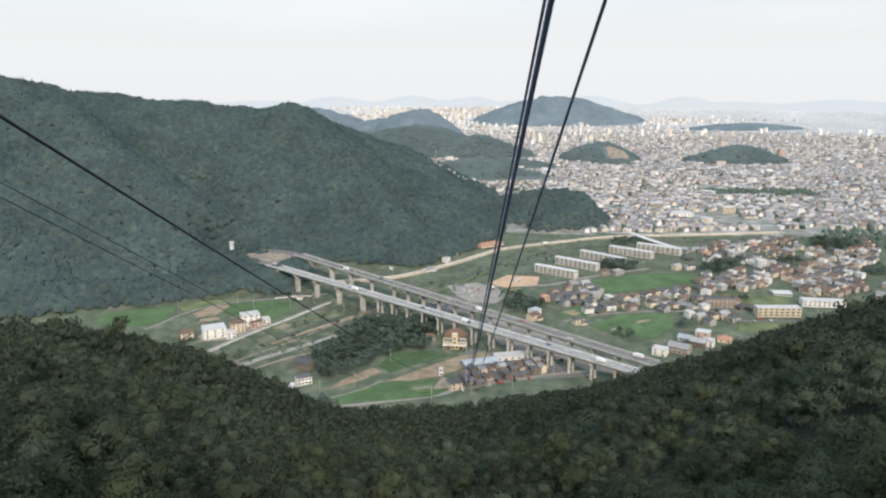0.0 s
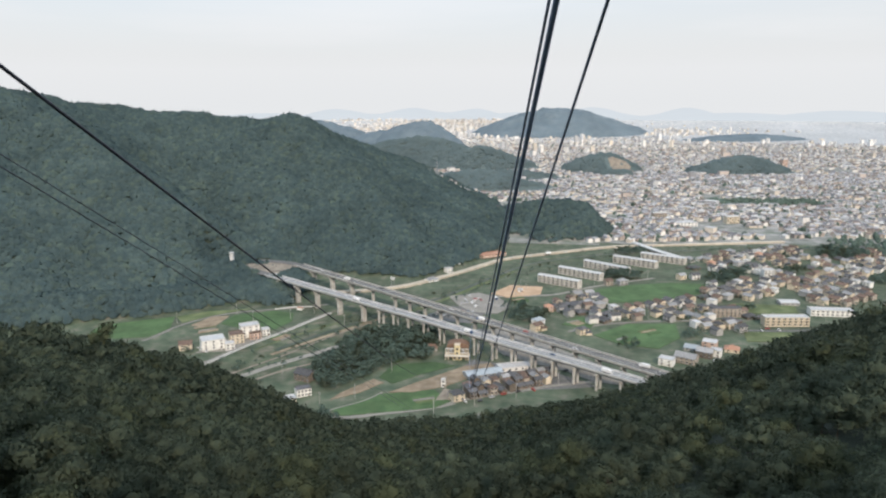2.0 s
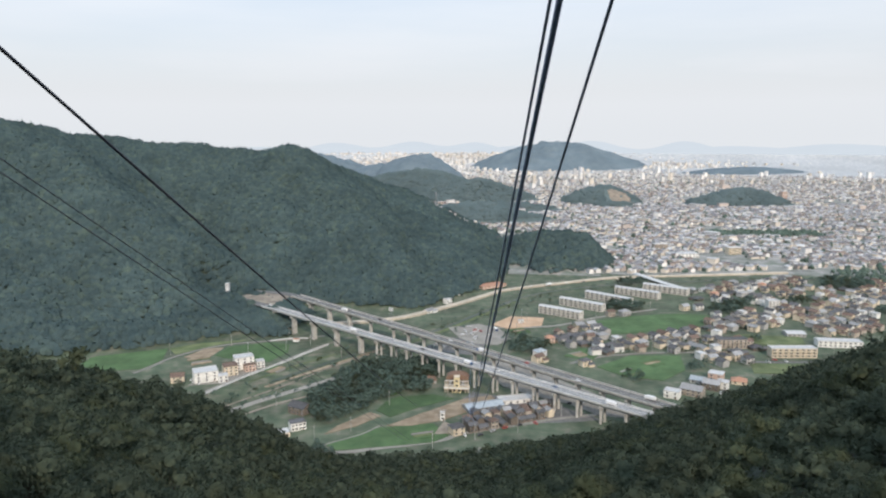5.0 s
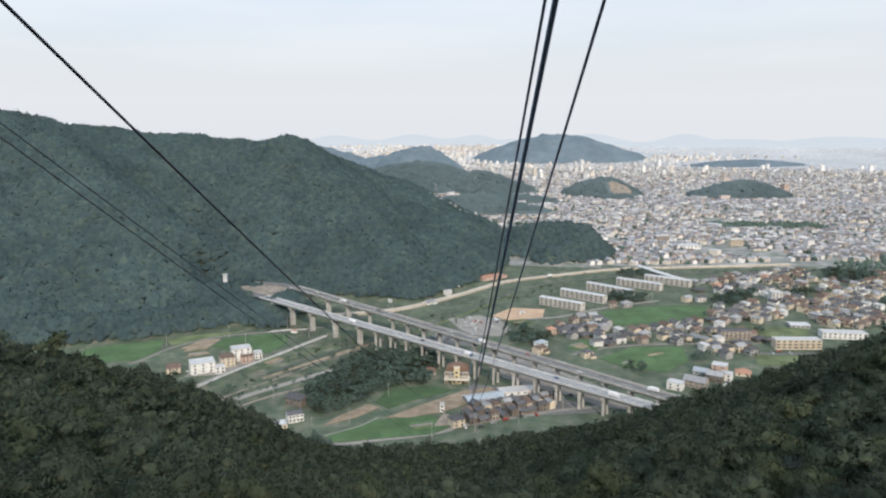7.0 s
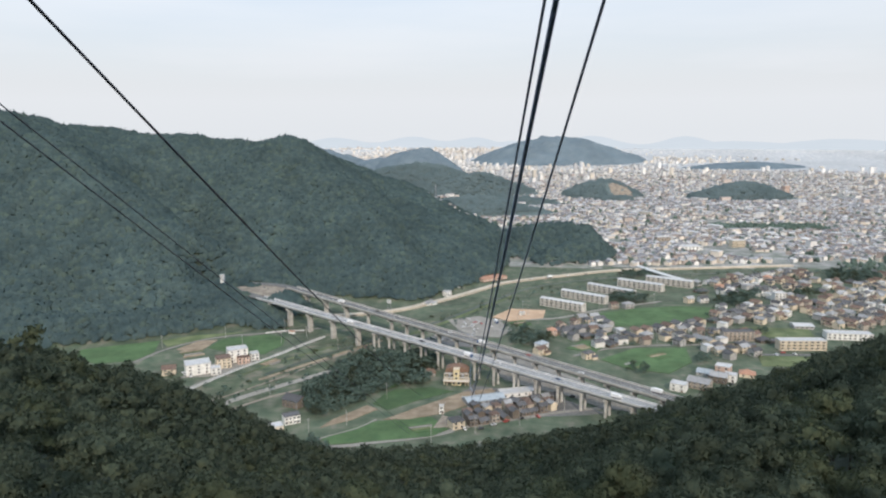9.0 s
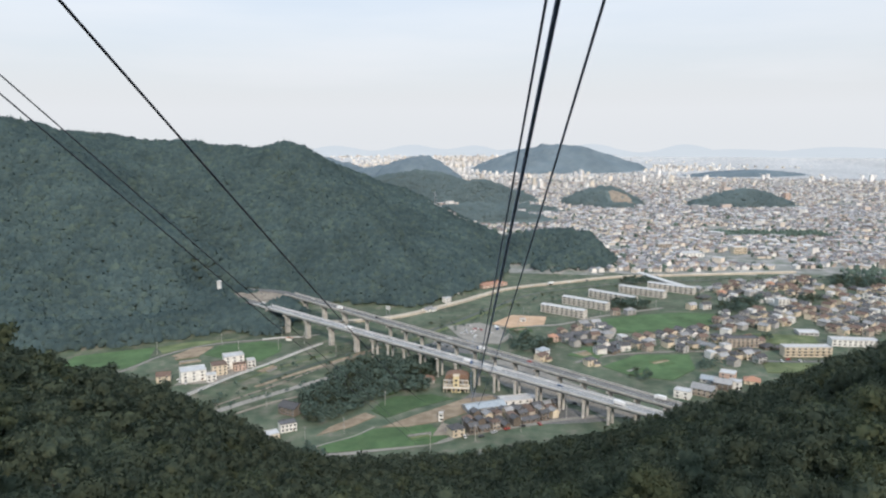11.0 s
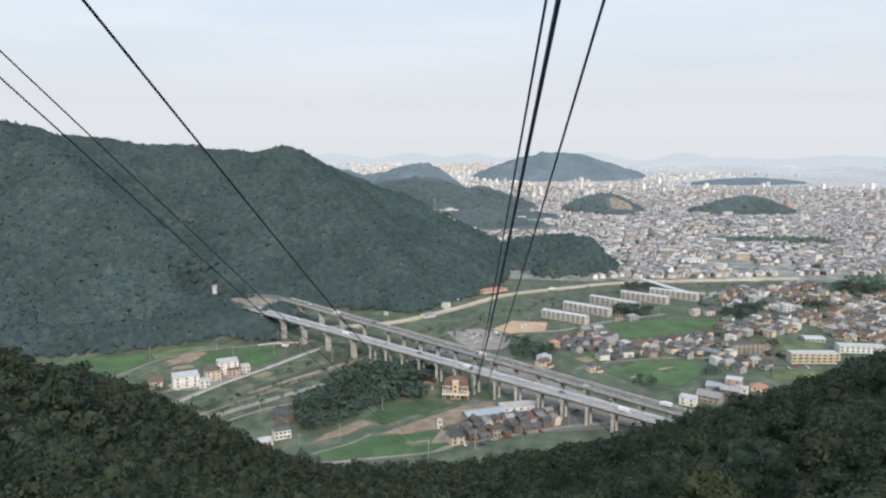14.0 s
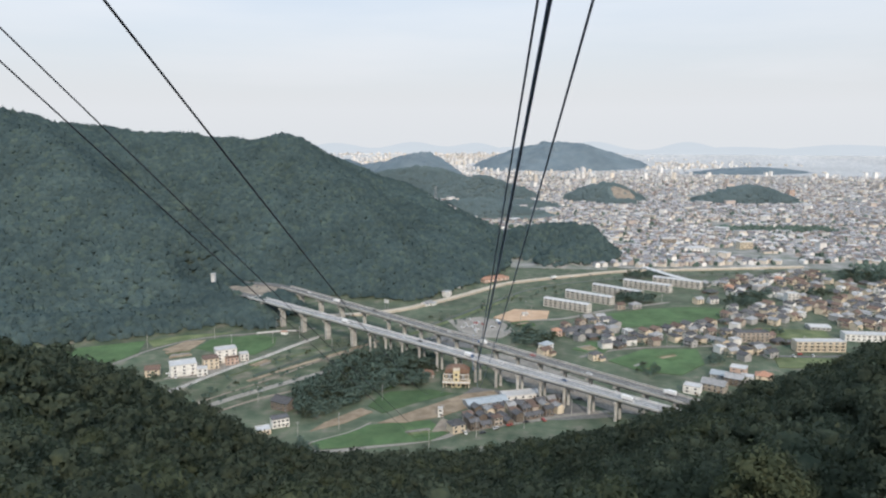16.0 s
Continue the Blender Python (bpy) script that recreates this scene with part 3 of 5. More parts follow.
def hill(name, cx, cy, rx, ry, top, turn, mat, label, base=0.0, seed=1.0, skew=0.0, scar=None):
    """A wooded hill on the plain, with its canopy as uneven crowns over a solid mound."""
    rng = np.random.default_rng(int(seed * 100))
    t, n = radians(turn), 110
    u = np.linspace(-1.25, 1.25, n)
    gx, gy = np.meshgrid(u, u)
    d = np.hypot(gx - skew * np.clip(1 - np.hypot(gx, gy), 0, 1), gy)
    prof = np.clip(1 - d, -0.2, 1)
    h = np.where(prof > 0, np.sin(np.clip(prof, 0, 1) * math.pi / 2) ** 1.15, prof) * top
    h = h + top * 0.16 * fbm(gx, gy, 0.55, seed) * smooth01(0, 0.35, prof)
    h = h + (top * 0.05 + 2.0) * fbm(gx, gy, 0.13, seed + 3, 4) * smooth01(0, 0.2, prof) + 2.5 * fbm(gx, gy, 0.03, seed + 5, 2) * smooth01(0, 0.1, prof)
    X, Y = gx * rx, gy * ry
    wx, wy = cx + X * math.cos(t) - Y * math.sin(t), cy + X * math.sin(t) + Y * math.cos(t)
    v = np.stack([wx.ravel(), wy.ravel(), (base + h - 1.0).ravel()], 1)
    i, j = np.meshgrid(np.arange(n - 1), np.arange(n - 1), indexing="ij")
    a = (i * n + j).ravel()
    q = np.stack([a, a + 1, a + n + 1, a + n], 1)
    inside = (prof[:-1, :-1] > -0.04).ravel()
    idx = None
    if scar:
        a0, a1, b0, b1 = scar
        cut = ((gx > a0) & (gx < a1) & (gy > b0) & (gy < b1) & (fbm(gx, gy, 0.2, 2) > -0.5))[:-1, :-1].ravel()
        idx = cut[inside].astype(int).tolist()
    ob = link(name, v.tolist(), [tuple(k) for k in q[inside].tolist()], [mat, ROAD_EARTH], idx, smooth=True)
    tagged(ob, label, "hill", kind="structure")
    return ob


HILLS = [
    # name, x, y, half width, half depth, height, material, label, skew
    ("hill_1", 535, 4350, 590, 330, 162, LEAF_FAR_HAZE, "large blue-green wooded hill rising from the town", 0.08),
    ("hill_2", -228, 3050, 250, 260, 130, LEAF_FAR_HAZE, "wooded hill with a low rounded summit", 0.1),
    ("hill_3", 50, 2350, 190, 120, 66, LEAF_MID_HAZE, "low wooded hill behind the ridge", -0.1),
    ("hill_4", -200, 2480, 330, 230, 84, LEAF_MID_HAZE, "broad wooded hill behind the ridge", 0.1),
    ("hill_5", 415, 2270, 135, 130, 50, LEAF_MID_HAZE, "small wooded knoll with a bare slope", 0.0),
    ("hill_6", 812, 2190, 185, 105, 44, LEAF_MID_HAZE, "low wooded mound among the houses", 0.0),
    ("hill_7", 1480, 3850, 400, 160, 36, LEAF_FAR_HAZE, "long low wooded rise in the distance", 0.0),
    ("hill_8", -720, 3700, 300, 260, 112, LEAF_FAR_HAZE, "wooded hill far off beyond the ridge", -0.2),
    ("hill_9", -395, 3150, 270, 230, 92, LEAF_FAR_HAZE, "wooded shoulder of a rounded hill", 0.1),
    ("hill_10", 85, 2030, 205, 75, 22, LEAF_MID_HAZE, "low strip of woodland beyond the ridge", -0.2),
    ("hill_13", 505, 4330, 300, 240, 170, LEAF_FAR_HAZE, "pointed wooded summit of the large hill", 0.0),
    ("hill_12", 20, 1800, 215, 95, 36, LEAF_MID_HAZE, "wooded rise behind the hamlet", -0.25),
    ("hill_11", 430, 2120, 75, 45, 14, LEAF_MID_HAZE, "small wood below a bare knoll", 0.0),
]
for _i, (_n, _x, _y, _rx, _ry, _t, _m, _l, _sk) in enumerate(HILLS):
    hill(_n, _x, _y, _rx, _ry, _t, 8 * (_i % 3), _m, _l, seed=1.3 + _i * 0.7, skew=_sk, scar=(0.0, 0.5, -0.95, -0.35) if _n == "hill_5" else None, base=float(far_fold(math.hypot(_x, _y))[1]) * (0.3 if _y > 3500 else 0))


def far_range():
    """Mountains along the horizon, haze put in as a pale glow, each a few broad summits."""
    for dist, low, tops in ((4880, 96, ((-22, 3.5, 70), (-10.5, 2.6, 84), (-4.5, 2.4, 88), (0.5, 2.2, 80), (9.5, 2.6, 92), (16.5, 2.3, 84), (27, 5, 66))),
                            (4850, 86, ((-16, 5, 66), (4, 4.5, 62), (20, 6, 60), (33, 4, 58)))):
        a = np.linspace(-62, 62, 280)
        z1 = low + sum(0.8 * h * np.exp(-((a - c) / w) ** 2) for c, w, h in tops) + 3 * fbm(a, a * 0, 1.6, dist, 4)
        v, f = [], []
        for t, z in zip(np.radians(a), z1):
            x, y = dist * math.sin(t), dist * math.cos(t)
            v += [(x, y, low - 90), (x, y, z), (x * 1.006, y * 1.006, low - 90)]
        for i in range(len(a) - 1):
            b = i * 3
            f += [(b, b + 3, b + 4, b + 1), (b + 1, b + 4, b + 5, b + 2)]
        ob = link("backdrop_range", v, f, HAZED_RANGE, smooth=True)
        tagged(ob, "mountain range on the horizon, painted pale blue with haze", "mountains", kind="structure")


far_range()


# ---- fields, roads and the river on the valley floor ----
def patch(name, outline, mat, label, category, z=0.10, thick=0.5, kind="structure"):
    """A slab with a closed outline lying on the valley floor."""
    bm = bmesh.new()
    top = [bm.verts.new((x, y, z)) for x, y in outline]
    low = [bm.verts.new((x, y, z - thick)) for x, y in outline]
    n = len(outline)
    f = bm.faces.new(top)
    for i in range(n):
        bm.faces.new((top[i], low[i], low[(i + 1) % n], top[(i + 1) % n]))
    bmesh.ops.recalc_face_normals(bm, faces=bm.faces)
    me = bpy.data.meshes.new(name)
    bm.to_mesh(me)
    bm.free()
    me.materials.append(mat)
    return tagged(new(name, me), label, category, kind=kind)


def strip(name, line, width, mat, label, category, z=0.16, thick=0.5, kind="structure", parent=None):
    """A band of even width along a line of x, y or x, y, z, rounded through its corners."""
    pts = [Vector((*p, 0.0)[:3]) for p in line]
    fine = []
    for i in range(len(pts) - 1):
        p0, p1, p2, p3 = pts[max(0, i - 1)], pts[i], pts[i + 1], pts[min(len(pts) - 1, i + 2)]
        for k in range(8):
            u = k / 8
            fine.append(0.5 * ((2 * p1) + (p2 - p0) * u + (2 * p0 - 5 * p1 + 4 * p2 - p3) * u * u + (3 * p1 - p0 - 3 * p2 + p3) * u ** 3))
    fine.append(pts[-1])
    v, f = [], []
    for i, p in enumerate(fine):
        d = fine[min(i + 1, len(fine) - 1)] - fine[max(i - 1, 0)]
        s = Vector((-d.y, d.x, 0)).normalized() * width / 2
        a, b = p + s, p - s
        v += [(a.x, a.y, z + p.z), (b.x, b.y, z + p.z), (a.x, a.y, z + p.z - thick), (b.x, b.y, z + p.z - thick)]
    for i in range(len(fine) - 1):
        b = i * 4
        f += [(b, b + 1, b + 5, b + 4), (b, b + 4, b + 6, b + 2), (b + 1, b + 3, b + 7, b + 5), (b + 2, b + 6, b + 7, b + 3)]
    ob = link(name, v, f, mat, parent=parent)
    return tagged(ob, label, category, kind=kind) if not parent else ob


FIELDS = [
    ([(-362, 650), (-364, 684), (-330, 704), (-302, 708), (-291, 668), (-300, 642), (-330, 636)], PADDY, "bright green paddy field beside the hill foot"),
    ([(-246, 683), (-242, 712), (-204, 729), (-182, 721), (-177, 695), (-187, 666), (-214, 667)], PADDY, "green paddy field behind the white buildings"),
    ([(-302, 708), (-272, 725), (-227, 738), (-262, 713), (-285, 685)], PADDY_PALE, "pale green meadow under the wooded hill"),
    ([(-274, 678), (-263, 706), (-246, 710), (-248, 683), (-257, 670)], EARTH, "brown tilled plot beside the paddy"),
    ([(-98, 486), (-67, 515), (-46, 521), (-26, 525), (-13, 503), (-24, 492), (-66, 482), (-89, 478)], PADDY, "deep green paddy field by the lane"),
    ([(-71, 549), (-66, 566), (-58, 578), (-29, 584), (-11, 576), (-38, 556), (-59, 536)], PADDY, "deep green paddy field below the station"),
    ([(-60, 519), (-37, 542), (-3, 575), (19, 583), (24, 569), (-2, 546), (-18, 532), (-41, 520)], EARTH, "bare brown tilled plot"),
    ([(-102, 504), (-96, 518), (-75, 545), (-66, 538), (-82, 518)], EARTH, "bare brown plot beside the trees"),
    ([(-24, 505), (-18, 528), (-10, 522), (-9, 508)], ROAD_EARTH, "rough brown plot beside the cream house"),
    ([(140, 817), (190, 843), (246, 858), (301, 846), (286, 822), (226, 785), (156, 766), (140, 783)], PADDY, "wide green paddy field beside the apartment blocks"),
    ([(118, 658), (156, 692), (204, 693), (197, 652), (169, 622), (138, 632)], PADDY, "green paddy field behind the viaduct"),
    ([(92, 690), (112, 716), (134, 706), (116, 676)], PADDY, "small green plot among houses"),
    ([(255, 644), (262, 672), (330, 668), (322, 640)], PADDY_PALE, "pale green vacant plot below the apartment house"),
    ([(26, 803), (50, 840), (88, 833), (82, 800), (44, 786)], SANDY, "bare sandy playing ground"),
    ([(262, 735), (286, 770), (348, 760), (340, 728)], PADDY_PALE, "grassy vacant plot between the houses"),
    ([(20, 1630), (60, 1700), (190, 1660), (170, 1600)], PADDY_PALE, "pale green fields beyond the ridge"),
]
for _i, (_o, _m, _l) in enumerate(FIELDS):
    patch("field", _o, _m, _l, "field", z=0.20 + 0.02 * _i)

patch("riverbank", [(-300, 420), (-222, 580), (-160, 684), (-110, 740), (-34, 800), (20, 880), (90, 985), (240, 1045), (420, 1072), (620, 1085),
                    (620, 1060), (420, 1045), (250, 1018), (160, 975), (100, 950), (45, 895), (6, 812), (-40, 745), (-98, 662), (-128, 606), (-170, 540), (-230, 420)],
      RIVERBED, "grassy river flats with gravel and scrub", "riverbank", z=0.06)
strip("water", [(-170, 612), (-150, 640), (-92, 715), (-26, 790), (30, 880), (100, 968), (240, 1032), (420, 1058), (620, 1072)], 5.0, WATER, "shallow dark river between grassy flats", "river", z=0.10)
strip("path", [(-178, 505), (-176, 530), (-152, 561), (-124, 585), (-104, 618), (-70, 680)], 3.0, ROAD_EARTH, "pale gravel track on the river flats", "path", z=0.14)
strip("path", [(-207, 531), (-186, 562), (-156, 603), (-129, 647), (-96, 690)], 2.4, ROAD_EARTH, "pale gravel track on the river flats", "path", z=0.14)
strip("gravel_bar", [(-215, 500), (-176, 556), (-140, 596), (-112, 626)], 7.0, GRAVEL, "grey gravel bar on the river flats", "gravel bar", z=0.12)
strip("gravel_bar", [(-172, 598), (-140, 640), (-112, 676), (-84, 712)], 4.5, EARTH, "brown earth band on the river flats", "earth band", z=0.12)
strip("gravel_bar", [(-190, 610), (-160, 654), (-128, 692)], 3.0, PADDY_PALE, "pale grass band below the embankment", "grass band", z=0.13)
strip("gravel_bar", [(-70, 716), (-30, 772), (20, 850), (60, 912)], 5.0, PADDY_PALE, "pale grass band on the river flats", "grass band", z=0.13)
strip("road", [(-301, 630), (-293, 650), (-285, 676), (-264, 706), (-234, 726), (-183, 741), (-152, 755)], 3.6, GRAVEL, "narrow pale lane between paddy fields", "road")
strip("wall", [(-223, 565), (-217, 579), (-196.5, 623), (-177.5, 654), (-157.5, 693), (-142, 721)], 0.45, PALE_CONCRETE, "pale concrete flood wall beside the embankment road", "wall", z=1.7, thick=2.4)
strip("road", [(-226, 566), (-220, 580), (-199, 624), (-180, 655), (-160, 694), (-145, 722)], 4.0, GRAVEL, "pale embankment road along the river", "road", z=0.8, thick=1.6)
strip("road", [(-120, 470), (-79, 476), (-65, 481), (-40, 488), (-17, 497), (-6, 506), (16, 516), (47, 528), (67, 536), (110, 548)], 4.4, GRAVEL, "pale lane along the foot of the slope", "road")
strip("path", [(-107, 477), (-95, 489), (-76, 504), (-65, 519)], 1.5, GRAVEL, "narrow pale footpath across the paddy field", "path", z=0.36)
strip("road", [(-150, 800), (-82, 826), (-20, 890), (20, 942), (55, 982), (137, 1029), (225, 1070), (336, 1086), (486, 1110)], 8.0, BANK_ROAD, "pale sunlit road along the far bank", "road", z=2.2, thick=4.0)
strip("road", [(0, 780), (30, 790), (96, 800), (150, 838), (230, 880)], 5.0, GRAVEL, "pale lane beside the playing ground", "road")
strip("road", [(96, 668), (130, 690), (180, 702), (240, 706)], 4.0, GRAVEL, "pale lane between houses and paddy", "road")
strip("road", [(215, 690), (270, 676), (340, 680), (420, 700)], 5.0, ASPHALT, "grey street in front of the apartment house", "road")
patch("car_park", [(-52, 706), (-18, 752), (22, 742), (6, 690)], ASPHALT, "grey asphalt car park beside the viaduct", "car park", z=0.18)
patch("yard", [(-240, 600), (-212, 606), (-190, 642), (-200, 655), (-232, 632)], GRAVEL, "pale paved yard round the white buildings", "yard", z=0.14)
patch("yard", [(-12, 560), (4, 590), (62, 572), (100, 535), (60, 524), (20, 545)], ASPHALT, "dark paved yard under the viaduct", "yard", z=0.13)
strip("bridge", [(252, 1090, 0), (272, 1030, 0), (292, 985, 0)], 9.0, PALE_CONCRETE, "pale concrete road bridge over the river", "bridge", z=4.0, thick=1.4)


# ---- the expressway: two viaducts ----
def line_at(p, q, u):
    return [p[i] + (q[i] - p[i]) * u for i in range(3)]


def viaduct(a, b, width, piers, label, barrier_mat, beam, twin=True, solid=(), road=None):
    """A deck from a to b with parapets, lane lines and piers at the given fractions."""
    L = math.hypot(b[0] - a[0], b[1] - a[1])
    turn = math.degrees(math.atan2(b[1] - a[1], b[0] - a[0]))
    root = thing("viaduct", (a[0], a[1], 0), turn, label, "viaduct")
    zf = lambda x: a[2] + (b[2] - a[2]) * x / L

    def bar(name, y, w, dz, h, mat, lab="", n=24):
        v, f = [], []
        for i in range(n + 1):
            x = L * i / n
            z = zf(x) + dz
            v += [(x, y - w / 2, z), (x, y + w / 2, z), (x, y + w / 2, z + h), (x, y - w / 2, z + h)]
        for i in range(n):
            k = i * 4
            for c in range(4):
                f.append((k + c, k + (c + 1) % 4, k + 4 + (c + 1) % 4, k + 4 + c))
        f += [(3, 2, 1, 0), (n * 4, n * 4 + 1, n * 4 + 2, n * 4 + 3)]
        return link(name, v, f, mat, parent=root, label=lab)

    bar("deck", 0, width, -0.35, 0.35, CONCRETE, "concrete deck slab")
    bar("road_surface", 0, width - 1.0, 0.0, 0.06, road or DECK_ROAD, "worn grey asphalt carriageway")
    for k, y in enumerate((-width * 0.28, 0, width * 0.28)):
        bar("girder", y, 1.5, -2.3, 1.98, beam)
    for s in (-1, 1):
        bar("parapet", s * (width / 2 - 0.22), 0.4, 0.0, 1.15, barrier_mat, "pale parapet wall")
        bar("edge_line", s * (width / 2 - 1.9), 0.25, 0.063, 0.01, LINE_PAINT)
        bar("rail", s * (width / 2 - 0.22), 0.12, 1.45, 0.12, STEEL)
    bar("lane_line", 0, 0.22, 0.063, 0.01, LINE_PAINT)
    for u in piers:
        x = L * u
        z = zf(x) - 2.3
        bm = bmesh.new()
        if u in solid:
            add_box(bm, x, 0, -1, 3.4, 5.2, z - 0.6, 0, 0.35)
            add_box(bm, x, 0, z - 3.0, 2.6, 8.0, 1.7, 0, 0.3)
            add_box(bm, x, 0, z - 1.35, 2.6, width - 1.0, 1.35, 0, 0.2)
        elif twin:
            for k in (-1, 1):      # twin round columns under a crosshead
                add_tube(bm, (x, k * 2.9, -1), (x, k * 2.9, z - 1.4), 1.1, 1.1, 12)
            add_box(bm, x, 0, z - 1.5, 2.3, width - 1.2, 1.5, 0, 0.2)
        else:
            add_box(bm, x, 0, -1, 2.2, 3.4, z + 0.2, 0, 0.3)
            add_box(bm, x, 0, z - 1.6, 2.0, width - 1.5, 1.6, 0, 0.3)
        part("pier", bm, CONCRETE, root)
    return root, L, turn


NEAR_A, NEAR_B = (-228, 797, 22.5), (205, 442, 14.5)
FAR_A, FAR_B = (-205, 848, 22.0), (240, 431, 15.0)
near_piers = [0.04 + 0.0225 * 0, 0.095, 0.155, 0.22, 0.285] + [0.33 + 0.0355 * i for i in range(19)]
near_viaduct, NEAR_L, NEAR_T = viaduct(NEAR_A, NEAR_B, 11.5, near_piers, "long grey concrete expressway viaduct with pale parapets", PALE_CONCRETE, STEEL, True, near_piers[:5])
far_piers = [0.05, 0.11, 0.17, 0.23] + [0.29 + 0.037 * i for i in range(19)]
far_viaduct, FAR_L, FAR_T = viaduct(FAR_A, FAR_B, 12.5, far_piers, "parallel grey concrete expressway viaduct with brownish girders", CONCRETE, CONCRETE, False, far_piers[:3], ASPHALT)


# ---- ropeway cables ----
def rope(name, cx, cz, radius, label, mat=None, y0=-30.0, y1=588.0, n=150):
    """A hanging rope: sideways place and height as polynomials of the run in hundreds of metres."""
    ys = np.concatenate([np.linspace(y0, 110, 90), np.linspace(112, y1, n - 90)])
    pts = [Vector((sum(c * (y / 100) ** k for k, c in enumerate(cx)), y, sum(c * (y / 100) ** k for k, c in enumerate(cz)))) for y in ys]
    v, f, m = [], [], 8
    for i, p in enumerate(pts):
        d = (pts[min(i + 1, n - 1)] - pts[max(i - 1, 0)]).normalized()
        s = d.cross(Vector((0, 0, 1))).normalized()
        t = s.cross(d)
        for k in range(m):
            a = k * 2 * math.pi / m
            v.append(tuple(p + s * radius * math.cos(a) + t * radius * math.sin(a)))
    for i in range(n - 1):
        for k in range(m):
            f.append((i * m + k, i * m + (k + 1) % m, (i + 1) * m + (k + 1) % m, (i + 1) * m + k))
    return tagged(link(name, v, f, mat or ROPE, smooth=True), label, "cable")


rope("track_cable", (1.9027, -1.4732, 0.4162), (232.239, -55.7652, 3.8038, 1.5716, -0.2854), 0.045, "thick dark steel track cable running down to the station")
rope("haul_rope", (1.857, -2.0035, 0.7243), (232.338, -58.4282, 7.7767, -0.6467, -0.0108), 0.0225, "thin dark steel haul rope beside the track cable")
rope("haul_rope", (2.2825, -1.4766, 0.556), (231.19, -55.6054, 4.8217, 0.3166, -0.1018), 0.0225, "thin dark steel haul rope below the track cable")
rope("track_cable", (-6.314, -3.0681, 0.3141), (229.971, -45.838, 0.5754, 0.1097, 0.0087), 0.034, "thick dark steel track cable of the opposite lane", ROPE_DARK)
rope("haul_rope", (-9.2681, 5.4089, -1.0562), (230.954, -52.4976, -2.8685, 1.6518, -0.122), 0.010, "thin dark steel haul rope of the opposite lane", ROPE_DARK)
rope("haul_rope", (-7.3953, 2.9306, -0.7003), (229.878, -52.6602, -0.9098, 0.4663, 0.0247), 0.010, "thin dark steel haul rope of the opposite lane", ROPE_DARK)


# ---- houses and other buildings ----
WALLS = {
    "white": material("white_render", [(0.62, 0.61, 0.58), (0.74, 0.73, 0.70)], 0.5, 5, 0.9, 0.15, 4, obj=0.08, big=3, big_amount=0.08),
    "cream": material("cream_render", [(0.52, 0.45, 0.34), (0.64, 0.56, 0.44)], 0.5, 5, 0.9, 0.15, 4, obj=0.12, big=3, big_amount=0.08),
    "tan": material("tan_render", [(0.32, 0.28, 0.235), (0.42, 0.37, 0.315)], 0.5, 5, 0.9, 0.15, 4, obj=0.14, big=3, big_amount=0.08),
    "grey": material("grey_siding", [(0.32, 0.32, 0.31), (0.43, 0.42, 0.41)], 0.5, 5, 0.9, 0.15, 4, obj=0.15, big=3, big_amount=0.08),
    "dark": material("dark_timber_wall", [(0.12, 0.10, 0.085), (0.20, 0.17, 0.14)], 0.8, 5, 0.9, 0.2, 4, obj=0.15),
    "stone": material("stone_render", [(0.48, 0.455, 0.41), (0.60, 0.57, 0.52)], 0.5, 5, 0.9, 0.15, 4, obj=0.06, big=3, big_amount=0.08),
    "yellow": material("yellow_render", [(0.56, 0.47, 0.28), (0.66, 0.57, 0.37)], 0.5, 5, 0.9, 0.15, 4, obj=0.08),
    "pink": material("salmon_render", [(0.44, 0.32, 0.26), (0.53, 0.40, 0.33)], 0.5, 5, 0.9, 0.15, 4, obj=0.1),
}
ROOFS = {
    "slate": material("dark_roof_tile", [(0.065, 0.066, 0.072), (0.12, 0.12, 0.125)], 1.2, 5, 0.7, 0.4, 5, obj=0.25, big=4, big_amount=0.15),
    "silver": material("silver_grey_tile", [(0.21, 0.215, 0.22), (0.32, 0.32, 0.325)], 1.2, 5, 0.55, 0.4, 5, obj=0.2, big=4, big_amount=0.12),
    "brown": material("brown_roof_tile", [(0.115, 0.08, 0.066), (0.18, 0.13, 0.105)], 1.2, 5, 0.8, 0.4, 5, obj=0.2, big=4, big_amount=0.15),
    "russet": material("russet_roof_tile", [(0.15, 0.095, 0.07), (0.22, 0.14, 0.10)], 1.2, 5, 0.8, 0.4, 5, obj=0.1, big=4, big_amount=0.15),
    "orange": material("orange_roof_tile", [(0.34, 0.19, 0.13), (0.43, 0.25, 0.175)], 1.2, 5, 0.8, 0.4, 5, obj=0.1),
    "blue": material("blue_sheet_roof", [(0.26, 0.30, 0.34), (0.35, 0.39, 0.42)], 0.8, 5, 0.45, 0.2, 4, obj=0.1, big=5, big_amount=0.1),
    "pale": material("pale_sheet_roof", [(0.40, 0.41, 0.42), (0.54, 0.54, 0.54)], 0.6, 5, 0.5, 0.2, 4, obj=0.06, big=5, big_amount=0.1),
}
FRAME_MAT = material("white_frame", [(0.55, 0.55, 0.54), (0.65, 0.65, 0.64)], 2, 3, 0.6)
DOOR_MAT = material("brown_door", [(0.14, 0.09, 0.06), (0.20, 0.13, 0.09)], 2, 3, 0.7)


